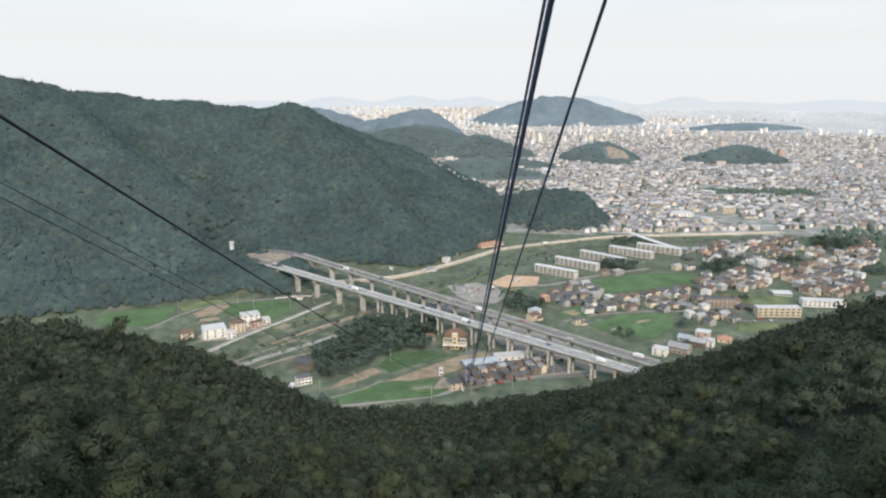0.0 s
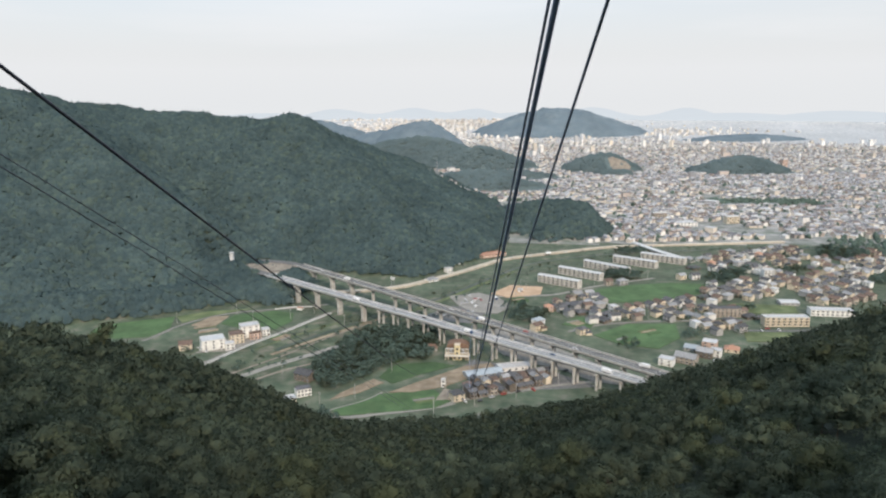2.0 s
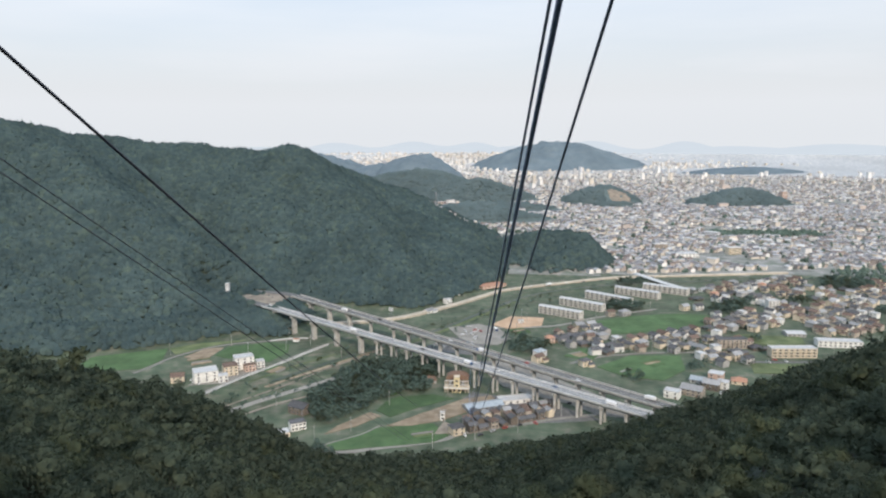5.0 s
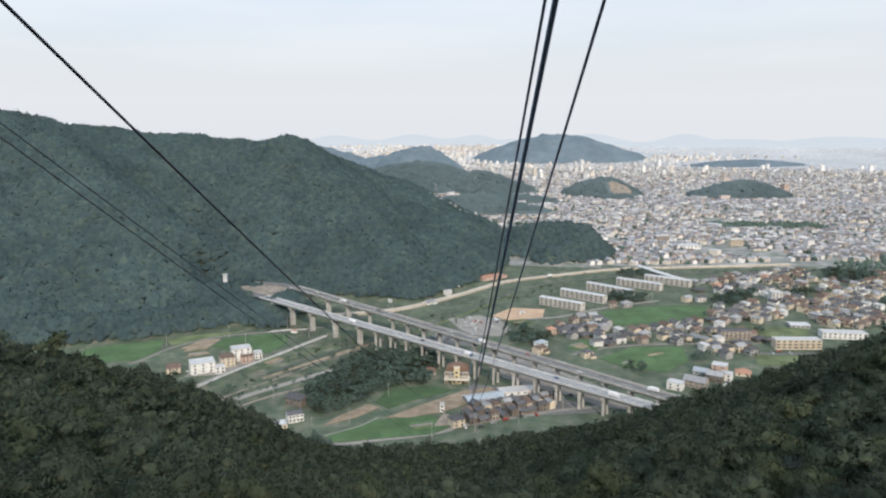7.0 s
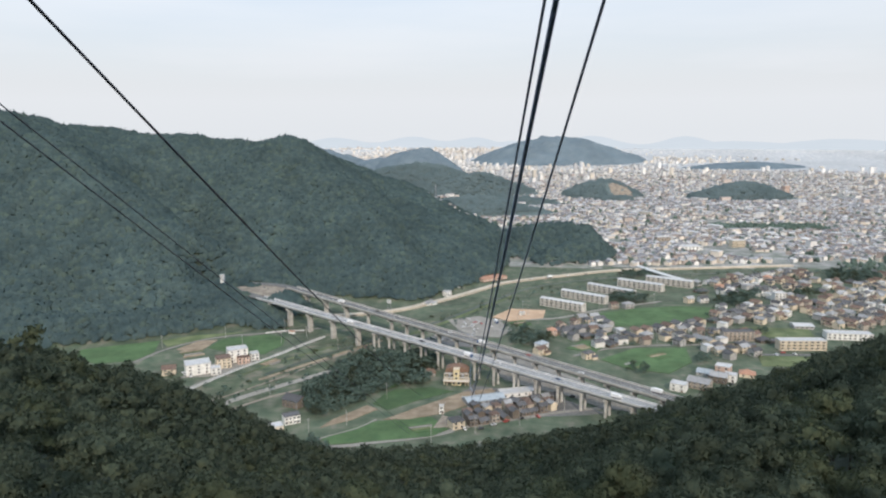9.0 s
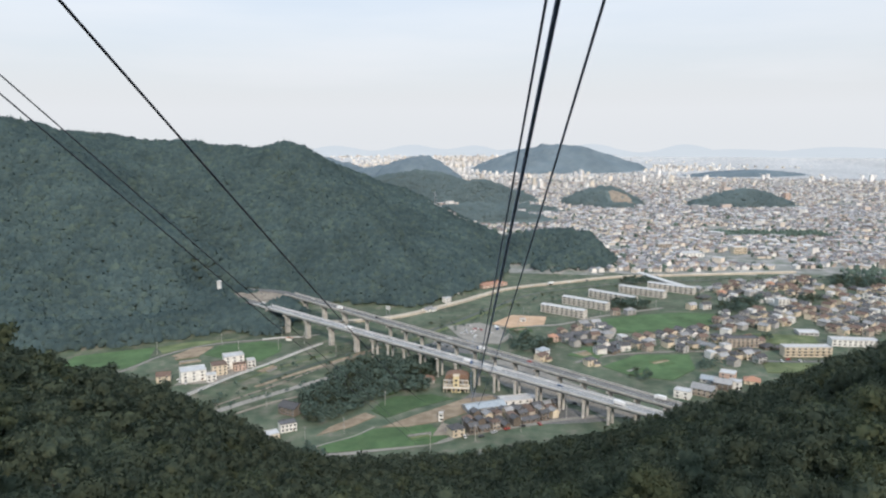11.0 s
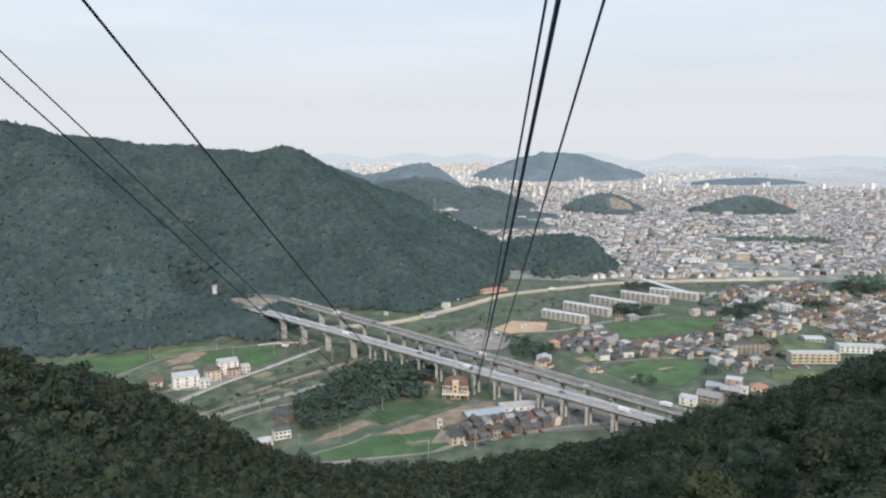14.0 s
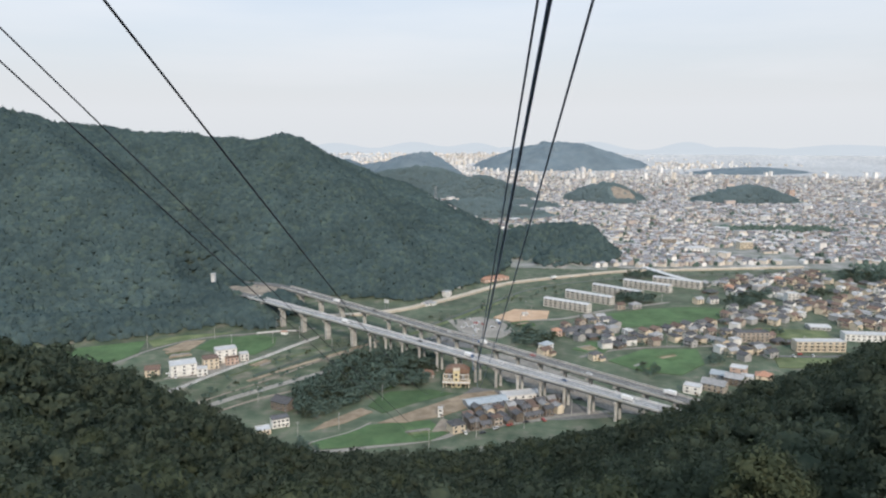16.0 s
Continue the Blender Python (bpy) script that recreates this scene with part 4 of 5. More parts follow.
def roof_mesh(kind, w, d, eave, rise, over=0.6, thick=0.22):
    """A tiled roof with overhang: gable or hip, ridge along x; flat: a slab with an upstand."""
    bm = bmesh.new()
    a, b = w / 2 + over, d / 2 + over
    if kind == "flat":
        add_box(bm, 0, 0, eave, w + 0.3, d + 0.3, 0.25)
        for s in (-1, 1):
            add_box(bm, s * w / 2, 0, eave + 0.25, 0.25, d + 0.3, 0.45)
            add_box(bm, 0, s * d / 2, eave + 0.25, w - 0.25, 0.25, 0.45)
        return bm
    r = a if kind == "gable" else max(0.5, a - b)
    drop = rise * over / (d / 2)
    z0, z1 = eave - drop, eave + rise
    top = [(-a, -b, z0), (a, -b, z0), (a, b, z0), (-a, b, z0), (-r, 0, z1), (r, 0, z1)]
    up = [bm.verts.new((x, y, z + thick)) for x, y, z in top]
    lo = [bm.verts.new(p) for p in top]
    for f in ((0, 1, 5, 4), (2, 3, 4, 5), (1, 2, 5), (3, 0, 4)):
        if kind == "gable" and len(f) == 3:
            continue
        bm.faces.new([up[i] for i in f])
        bm.faces.new([lo[i] for i in reversed(f)])
    for i, j in ((0, 1), (2, 3)):
        bm.faces.new((lo[i], lo[j], up[j], up[i]))
    if kind == "gable":
        for i, j in ((1, 5), (5, 2), (3, 4), (4, 0)):
            bm.faces.new((lo[i], lo[j], up[j], up[i]))
    else:
        for i, j in ((1, 2), (3, 0)):
            bm.faces.new((lo[i], lo[j], up[j], up[i]))
    add_box(bm, 0, 0, z1 + thick - 0.08, 2 * r, 0.45, 0.28)
    return bm


def wall_mesh(kind, w, d, eave, rise):
    bm = bmesh.new()
    pts = [(-w / 2, -d / 2), (w / 2, -d / 2), (w / 2, d / 2), (-w / 2, d / 2)]
    lo = [bm.verts.new((x, y, -0.4)) for x, y in pts]
    up = [bm.verts.new((x, y, eave)) for x, y in pts]
    if kind == "gable":
        g0, g1 = bm.verts.new((-w / 2, 0, eave + rise)), bm.verts.new((w / 2, 0, eave + rise))
        bm.faces.new((lo[1], lo[2], up[2], g1, up[1]))
        bm.faces.new((lo[3], lo[0], up[0], g0, up[3]))
    else:
        bm.faces.new((lo[1], lo[2], up[2], up[1]))
        bm.faces.new((lo[3], lo[0], up[0], up[3]))
        bm.faces.new(up)
    bm.faces.new((lo[0], lo[1], up[1], up[0]))
    bm.faces.new((lo[2], lo[3], up[3], up[2]))
    return bm


def window(parent, x, y, z, w, h, side, glass=GLASS):
    """A window proud of the wall: frame with its pane. side: 0 front (-y), 1 right (+x), 2 back, 3 left."""
    turn = (0, 90, 180, 270)[side]
    root = boxed("window", 0, 0, 0, w + 0.16, 0.10, h + 0.16, FRAME_MAT, parent)
    root.matrix_basis = pose(x, y, z, 0, 0, turn)
    pane = boxed("pane", 0, -0.045, 0.08, w, 0.06, h, glass, root)
    return root


def house(name, at, turn, w, d, floors, roof, wall, tile, label, group="", rise=None, wins=2, porch=False, annex=False, category="house"):
    root = thing(name, at, turn, label, category, group)
    eave = 2.75 * floors + 0.2
    rise = rise if rise is not None else d * 0.24
    part("wall", wall_mesh(roof, w, d, eave, rise), WALLS[wall], root)
    part("roof", roof_mesh(roof, w, d, eave, rise), ROOFS[tile], root)
    for f in range(floors):
        z = 0.9 + 2.75 * f
        for k in range(wins):
            x = -w / 2 + w * (k + 0.5) / wins
            window(root, x, -d / 2 - 0.03, z, min(1.7, w / wins * 0.6), 1.25, 0)
        if wins > 2 or tile in ("slate", "brown"):
            window(root, w / 2 + 0.03, 0, z, 1.5, 1.2, 1)
    if porch:
        b = bmesh.new()
        add_box(b, w * 0.18, -d / 2 - 0.8, 2.45, w * 0.55, 1.7, 0.16)
        for sx in (-0.06, 0.42):
            add_box(b, w * sx, -d / 2 - 1.5, 0, 0.14, 0.14, 2.45)
        part("porch", b, ROOFS[tile], root)
    if floors > 1 and wins > 1:
        b = bmesh.new()
        add_box(b, -w * 0.2, -d / 2 - 0.55, 2.7, w * 0.5, 1.1, 0.14)
        add_box(b, -w * 0.2, -d / 2 - 1.05, 2.84, w * 0.5, 0.10, 0.9)
        part("balcony", b, WALLS[wall], root)
    if annex:
        part("annex", roof_mesh("gable", w * 0.6, d * 0.5, 2.6, 0.9), ROOFS[tile], root).location = (w * 0.35, -d * 0.6, 0)
        part("annex_wall", wall_mesh("gable", w * 0.6, d * 0.5, 2.6, 0.9), WALLS[wall], root).location = (w * 0.35, -d * 0.6, 0)
    boxed("door", w * 0.3, -d / 2 - 0.03, 0, 0.95, 0.1, 2.05, DOOR_MAT, root)
    return root


WALL_WORD = {"white": "white", "cream": "cream", "tan": "tan", "grey": "grey", "dark": "dark timber", "pink": "salmon"}
TILE_WORD = {"slate": "dark tiled roof", "silver": "silver-grey tiled roof", "brown": "brown tiled roof", "orange": "orange tiled roof", "blue": "blue sheet roof", "pale": "pale sheet roof"}
HOUSE_SPECS = [
    (10.5, 8.0, 2, "gable", "white", "slate", True, False), (9.5, 7.6, 2, "hip", "cream", "slate", False, True),
    (11.5, 8.2, 2, "hip", "grey", "silver", True, False), (9.0, 7.5, 2, "gable", "tan", "brown", True, False),
    (12.5, 8.0, 1, "gable", "white", "silver", False, True), (8.5, 8.0, 2, "hip", "pink", "orange", False, False),
    (10.0, 8.0, 2, "gable", "cream", "silver", False, False), (13.0, 9.0, 1, "hip", "dark", "slate", False, True),
    (8.8, 7.2, 2, "flat", "white", "pale", False, False), (10.5, 8.4, 2, "hip", "white", "blue", True, False),
    (9.2, 7.8, 2, "gable", "grey", "slate", True, False), (11.0, 8.0, 2, "gable", "cream", "brown", False, True),
]
TEMPLATES = []
for _w, _d, _n, _k, _wa, _ti, _po, _an in HOUSE_SPECS:
    _l = ("two-storey " if _n == 2 else "single-storey ") + WALL_WORD[_wa] + " house with " + TILE_WORD[_ti]
    TEMPLATES.append(house("house", (0, 0, 0), 0, _w, _d, _n, _k, _wa, _ti, _l, "houses of the valley", porch=_po, annex=_an))
USED = [False] * len(TEMPLATES)


def put_house(k, x, y, turn):
    if USED[k]:
        copy_thing(TEMPLATES[k], pose(x, y, 0.05, 0, 0, turn))
    else:
        TEMPLATES[k].matrix_basis = pose(x, y, 0.05, 0, 0, turn)
        USED[k] = True


def inside(poly, x, y):
    c = False
    for (x1, y1), (x2, y2) in zip(poly, poly[1:] + poly[:1]):
        if (y1 > y) != (y2 > y) and x < (x2 - x1) * (y - y1) / (y2 - y1) + x1:
            c = not c
    return c


VILLAGES = [   # outline, street angle, spacing, share built
    ([(88, 745), (104, 795), (146, 808), (152, 762), (130, 722), (96, 712)], 22, 14.5, 0.92),
    ([(126, 706), (152, 732), (186, 752), (225, 786), (248, 776), (228, 722), (206, 700), (174, 708), (134, 692)], 28, 14.5, 0.9),
    ([(254, 772), (283, 848), (324, 892), (433, 990), (600, 1060), (560, 960), (470, 830), (440, 800), (380, 815), (322, 775), (268, 752)], 36, 16.5, 0.82),
    ([(240, 722), (262, 745), (285, 730), (278, 706), (246, 706)], 20, 15.0, 0.85),
    ([(300, 985), (371, 1024), (467, 1060), (560, 1068), (430, 995), (322, 895), (290, 930)], 34, 17.0, 0.8),
    ([(238, 745), (262, 764), (300, 770), (300, 727), (270, 681), (228, 648), (216, 680), (226, 712)], 24, 14.0, 0.75),
    ([(385, 815), (503, 897), (440, 775), (400, 745), (340, 790)], 34, 15.5, 0.75),
    ([(122, 722), (150, 745), (170, 744), (150, 700), (122, 690)], 22, 13.5, 0.9),
    ([(84, 741), (100, 785), (112, 792), (112, 720), (92, 700)], 22, 13.0, 0.9),
    ([(400, 700), (470, 790), (560, 900), (620, 940), (600, 820), (500, 690)], 30, 16.5, 0.8),
]
rng_h = np.random.default_rng(21)
HOUSE_AT = []
KEEP_CLEAR = [(310, 690, 34), (372, 728, 40), (300, 752, 22), (345, 885, 26), (412, 915, 24), (512, 1026, 34), (303, 862, 20), (262, 722, 14), (500, 870, 22)]
for outline, ang, step, share in VILLAGES:
    c, s = math.cos(radians(ang)), math.sin(radians(ang))
    cx, cy = sum(p[0] for p in outline) / len(outline), sum(p[1] for p in outline) / len(outline)
    for i in range(-26, 27):
        for j in range(-26, 27):
            u, v = i * step, j * step * 0.95
            x, y = cx + u * c - v * s + rng_h.uniform(-2, 2), cy + u * s + v * c + rng_h.uniform(-2, 2)
            if not inside(outline, x, y) or rng_h.random() > share:
                continue
            if any(math.hypot(x - a, y - b) < r for a, b, r in KEEP_CLEAR) or any(math.hypot(x - a, y - b) < 11.5 for a, b in HOUSE_AT):
                continue
            HOUSE_AT.append((x, y))
            k = int(rng_h.choice(12, p=[.15, .14, .05, .15, .04, .02, .07, .11, .03, .01, .12, .11]))
            put_house(k, x, y, ang + int(rng_h.integers(0, 4)) * 90 + rng_h.uniform(-6, 6))
SMALL = [house("house", (0, 0, 0), 0, w, d, n, rf, wa, ti, lb, "houses by the slope lane", wins=2) for w, d, n, rf, wa, ti, lb in (
    (6.4, 5.2, 2, "gable", "dark", "slate", "small dark two-storey house with dark tiled roof"),
    (6.0, 5.0, 2, "hip", "tan", "brown", "small tan two-storey house with brown tiled roof"),
    (7.0, 5.0, 1, "gable", "dark", "slate", "small dark single-storey house with dark roof"),
    (6.0, 5.2, 2, "gable", "cream", "silver", "small cream two-storey house with grey roof"))]
SMALL_USED = [False] * 4
for _i in range(11):
    for _j in range(6):
        _x, _y = -4 + 7.3 * _i - 2.0 * _j + rng_h.uniform(-0.8, 0.8), 508 + 3.6 * _i + 7.2 * _j + rng_h.uniform(-0.8, 0.8)
        if inside([(0, 506), (-1, 532), (14, 545), (30, 553), (66, 558), (66, 538), (27, 519)], _x, _y) and rng_h.random() < 0.93:
            _k = int(rng_h.choice(4, p=[.30, .26, .22, .22]))
            _m = pose(_x, _y, 0.15, 0, 0, 27 + 90 * int(rng_h.integers(0, 2)) + rng_h.uniform(-5, 5))
            if SMALL_USED[_k]:
                copy_thing(SMALL[_k], _m)
            else:
                SMALL[_k].matrix_basis, SMALL_USED[_k] = _m, True
for _k, (_x, _y, _t) in zip((1, 9, 5, 11, 3, 2, 6, 0, 4, 8), ((108, 662, 25), (69, 690, 40), (84, 736, 10), (66, 673, 40), (167, 846, 20), (184, 848, 25), (262, 876, 30), (279, 878, 15), (-47, 858, 50), (-26, 905, 50))):
    put_house(_k, _x, _y, _t)


# hamlet on the saddle of the ridge
for _i in range(17):
    _u = _i / 16
    _x, _y = (-86 + 110 * _u * 1.35, 1500 - 12 * _u) if _u < 0.6 else (3 + 62 * (_u - 0.6) / 0.4, 1470 - 68 * (_u - 0.6) / 0.4)
    _x, _y = _x + rng_h.uniform(-3, 3), _y - 4 + rng_h.uniform(-9, 9)
    copy_thing(TEMPLATES[int(rng_h.choice((0, 1, 6, 8, 10, 2)))], pose(_x, _y, float(ridge_height(np.array(_x), np.array(_y))) - 0.4, 0, 0, 20 + 90 * int(rng_h.integers(0, 4)) + rng_h.uniform(-8, 8)))


def slab_block(name, at, turn, w, d, floors, bays, wall, label, group="", category="apartment block", balcony=True, tile="silver", roof="gable"):
    """A long block: every storey with a gallery and a row of windows; ends with stair windows."""
    root = thing(name, at, turn, label, category, group)
    eave = 2.9 * floors + 0.3
    part("wall", wall_mesh(roof, w, d, eave, 1.0), WALLS[wall], root)
    part("roof", roof_mesh(roof, w, d, eave, 1.0, 0.5), ROOFS[tile], root)
    for f in range(floors):
        z = 0.4 + 2.9 * f
        if balcony:
            b = bmesh.new()
            add_box(b, 0, -d / 2 - 0.65, z - 0.1, w - 0.6, 1.3, 0.18)
            add_box(b, 0, -d / 2 - 1.24, z + 0.08, w - 0.6, 0.12, 0.95)
            part("balcony", b, WALLS[wall], root)
        for k in range(bays):
            x = -w / 2 + w * (k + 0.5) / bays
            window(root, x, -d / 2 - 0.03, z + 0.75, w / bays * 0.5, 1.25, 0)
        window(root, w / 2 + 0.03, 0, z + 0.6, 1.6, 1.2, 1)
    return root


def facing(p, q):
    return math.degrees(math.atan2(q[1] - p[1], q[0] - p[0]))


for _p, _q in (((84, 858), (128, 825)), ((114, 900), (160, 862)), ((152, 938), (199, 893)), ((196, 966), (244, 929)), ((238, 986), (288, 951))):
    _a = facing(_p, _q)
    _n = Vector((-(_q[1] - _p[1]), _q[0] - _p[0])).normalized() * 5.0
    slab_block("apartment_block", ((_p[0] + _q[0]) / 2 + _n.x, (_p[1] + _q[1]) / 2 + _n.y, 0.05), _a, math.hypot(_q[0] - _p[0], _q[1] - _p[1]), 9.0, 3, 9, "stone",
               "long cream apartment block with pale sheet roof", "apartment blocks by the river", tile="pale")
slab_block("apartment_house", (310, 694, 0.05), 1, 43, 10, 3, 8, "cream", "three-storey cream apartment house with pale roof", tile="pale", roof="flat")
slab_block("office_building", (371, 729, 0.05), -6, 42, 12, 2, 9, "white", "long white two-storey building with pale roof", tile="pale", roof="flat", balcony=False, category="office building")
slab_block("apartment_house", (262, 722, 0.05), 3, 30, 9, 3, 7, "tan", "brown three-storey apartment house with balconies", tile="slate", roof="flat")
slab_block("apartment_house", (368, 880, 0.05), 4, 13, 10, 4, 3, "white", "small white four-storey apartment house", tile="pale", roof="flat")
slab_block("hall", (345, 768, 0.05), -4, 19, 14, 1, 4, "grey", "grey hall with a rounded pale roof", tile="pale", balcony=False, category="hall")

slab_block("tower_block", (985, 2285, 0), 10, 17, 14, 11, 4, "pink", "tall salmon apartment tower beside the wooded mound", tile="pale", roof="flat", balcony=False, category="tower block")
slab_block("factory", (372, 1262, 0.05), 8, 52, 24, 2, 8, "white", "low white factory hall with pale flat roof", tile="pale", roof="flat", balcony=False, category="factory")
slab_block("apartment_house", (352, 1330, 0.05), 8, 26, 12, 4, 6, "tan", "tan four-storey block behind the factory", tile="pale", roof="flat", category="apartment house")
slab_block("apartment_house", (470, 1290, 0.05), 12, 24, 12, 4, 6, "cream", "cream four-storey apartment house in the town", tile="pale", roof="flat")

# farm cluster at the end of the viaduct
house("house", (166, 584, 0.05), -30, 12, 9, 2, "flat", "white", "pale", "pale grey two-storey house with flat roof")
house("workshop", (184, 590, 0.05), -35, 17, 11, 2, "gable", "tan", "silver", "tan two-storey workshop with grey sheet roof", wins=4, category="workshop")
house("house", (204, 604, 0.05), -30, 13, 10, 2, "gable", "dark", "silver", "dark two-storey house with pale grey roof", wins=3)
house("house", (216, 628, 0.05), -30, 12, 10, 2, "flat", "pink", "pale", "salmon two-storey house with flat roof")
house("house", (198, 620, 0.05), -30, 12, 9, 1, "gable", "grey", "blue", "grey single-storey house with blue sheet roof")
house("house", (232, 618, 0.05), -20, 12, 10, 1, "hip", "cream", "orange", "cream single-storey house with orange tiled roof")
house("house", (214, 606, 0.05), -30, 9, 8, 2, "flat", "white", "pale", "small white two-storey house with flat roof")

# white buildings on the far embankment
house("white_building", (-229, 614, 0.9), 28, 20, 15, 3, "flat", "white", "pale", "white three-storey building with a flat pale roof", wins=3, category="building")
house("white_building", (-213, 612, 0.1), 28, 8, 7, 2, "flat", "white", "pale", "white two-storey wing with a flat roof", wins=2, category="building")
house("cream_building", (-213, 631, 0.1), 28, 12, 12, 3, "flat", "cream", "brown", "cream three-storey building with large windows", wins=3, category="building")
house("white_building", (-206, 648, 0.1), 28, 17, 12, 4, "flat", "white", "pale", "white three-storey building with a pale flat roof", wins=3, category="building")
house("brown_building", (-199, 642, 0.1), 28, 10, 9, 2, "flat", "pink", "brown", "reddish brown two-storey building with flat roof", wins=3, category="building")
house("white_building", (-192, 652, 0.1), 28, 7, 8, 2, "flat", "white", "pale", "small white two-storey block", wins=2, category="building")
house("shed", (-252, 610, 0.1), 18, 11, 9, 2, "gable", "cream", "brown", "small cream outbuilding with brownish roof", wins=2, category="outbuilding")

# lone buildings near the slope
house("clubhouse", (-124, 513, 0.1), 28, 11, 8, 2, "flat", "white", "slate", "small white two-storey building with flat dark roof", wins=4, category="building")
house("shed", (-131.5, 501, 0.1), 28, 8.5, 8, 1, "flat", "cream", "pale", "small cream shed with pale flat roof", wins=2, category="shed")
house("farmhouse", (-129, 544, 0.1), -28, 15, 11, 2, "gable", "dark", "slate", "dark farmhouse with glazed gable under trees", wins=4)
house("house", (-34, 614, 0.1), 12, 12, 10, 1, "hip", "grey", "russet", "single-storey house with reddish brown hipped roof")
house("house", (-8, 508, 0.1), 27, 9, 9, 2, "hip", "cream", "slate", "cream two-storey house with dark roof")
house("warehouse", (12, 556, 0.1), 22, 30, 12, 1, "gable", "grey", "blue", "grey warehouse with long blue-grey sheet roof", rise=1.6, wins=5, category="warehouse")
house("warehouse", (38, 571, 0.1), 16, 28, 11, 1, "flat", "white", "pale", "white warehouse with pale flat roof", wins=5, category="warehouse")
house("sign_shed", (-19, 532, 0.1), 0, 3.2, 3.0, 2, "flat", "white", "pale", "small white pump house beside the field", wins=1, category="shed")
house("shop", (32, 1000, 1.4), 36, 40, 18, 1, "flat", "pink", "orange", "long orange roadside shop with flat roof", wins=6, category="shop")
house("shop", (-22, 935, 1.4), 44, 20, 12, 1, "flat", "white", "silver", "white roadside shop with grey roof", wins=4, category="shop")
house("hut", (60, 812, 0.1), 10, 6, 4, 1, "flat", "white", "pale", "small white hut beside the sand lot", wins=1, category="hut")


def station(at, turn):
    """The lower ropeway station: a cream middle tower between open frames over a terrace, a brown-roofed hall behind."""
    root = thing("ropeway_station", at, turn, "cream ropeway station with open frame and brown roof", "station")
    boxed("tower", 0, -2.5, 0, 4.6, 5.0, 13.0, WALLS["yellow"], root, "pale yellow middle tower", 0.1)
    for z in (5.2, 8.8):
        window(root, 0, -5.03, z, 1.8, 1.7, 0)
    boxed("tower_cap", 0, -2.5, 13.0, 5.0, 5.4, 0.5, WALLS["cream"], root)
    boxed("terrace", 0, -2.0, 3.4, 21, 9, 0.5, WALLS["cream"], root, "pale terrace slab")
    boxed("railing", 0, -6.4, 3.9, 21, 0.10, 1.0, FRAME_MAT, root)
    for x in (-9.6, -7.4, 7.4, 9.6):
        boxed("column", x, -5.2, 0, 0.55, 0.55, 10.4, WALLS["cream"], root, bevel=0.05)
    for s in (-1, 1):
        for z in (6.6, 9.9):
            boxed("beam", s * 6.0, -5.2, z, 7.6, 0.4, 0.5, WALLS["white"], root)
    boxed("base", 0, -1.5, -0.4, 7.4, 7, 3.8, WALLS["yellow"], root)
    # dark wall colour here and on the hall stands in for shaded openings
    boxed("undercroft", 0, 0.5, -0.4, 17, 3, 3.8, WALLS["dark"], root, "undercroft wall darkened for the shade below the terrace")
    for x in (-2, 2):
        window(root, x, -5.03, 0.8, 1.8, 1.9, 0)
    boxed("hall", 0, 5.5, 0, 18, 9, 9.6, WALLS["dark"], root, "rear hall wall darkened for its shaded interior")
    bm = bmesh.new()
    n = 12
    ring = [(math.cos(math.pi * i / n) * 9.6, math.sin(math.pi * i / n) * 4.2 + 9.5) for i in range(n + 1)]
    lo = [bm.verts.new((x, 0.4, z)) for x, z in ring]
    hi = [bm.verts.new((x, 10.8, z)) for x, z in ring]
    for i in range(n):
        bm.faces.new((lo[i], lo[i + 1], hi[i + 1], hi[i]))
    bm.faces.new(lo)
    bm.faces.new(hi)
    bmesh.ops.recalc_face_normals(bm, faces=bm.faces)
    part("roof", bm, ROOFS["russet"], root, "russet brown vaulted roof")
    for x in (-5.2, 5.2):
        b = bmesh.new()
        add_tube(b, (x, -4.6, 8.4), (x, -4.2, 8.4), 1.2, 1.2, 20)
        part("sheave", b, STEEL, root, "grey rope sheave")
    return root


station((-9, 594, 0.1), -4)


# ---- vehicles ----
PAINTS = [material("car_" + n, [c, tuple(min(1, k * 1.06) for k in c)], 2, 2, 0.3, spec=0.6) for n, c in
          (("white", (0.72, 0.72, 0.72)), ("silver", (0.42, 0.43, 0.44)), ("black", (0.03, 0.03, 0.035)), ("blue", (0.06, 0.11, 0.22)), ("red", (0.38, 0.05, 0.04)))]
TYRE = material("tyre", [(0.02, 0.02, 0.02), (0.035, 0.035, 0.035)], 4, 2, 0.9)


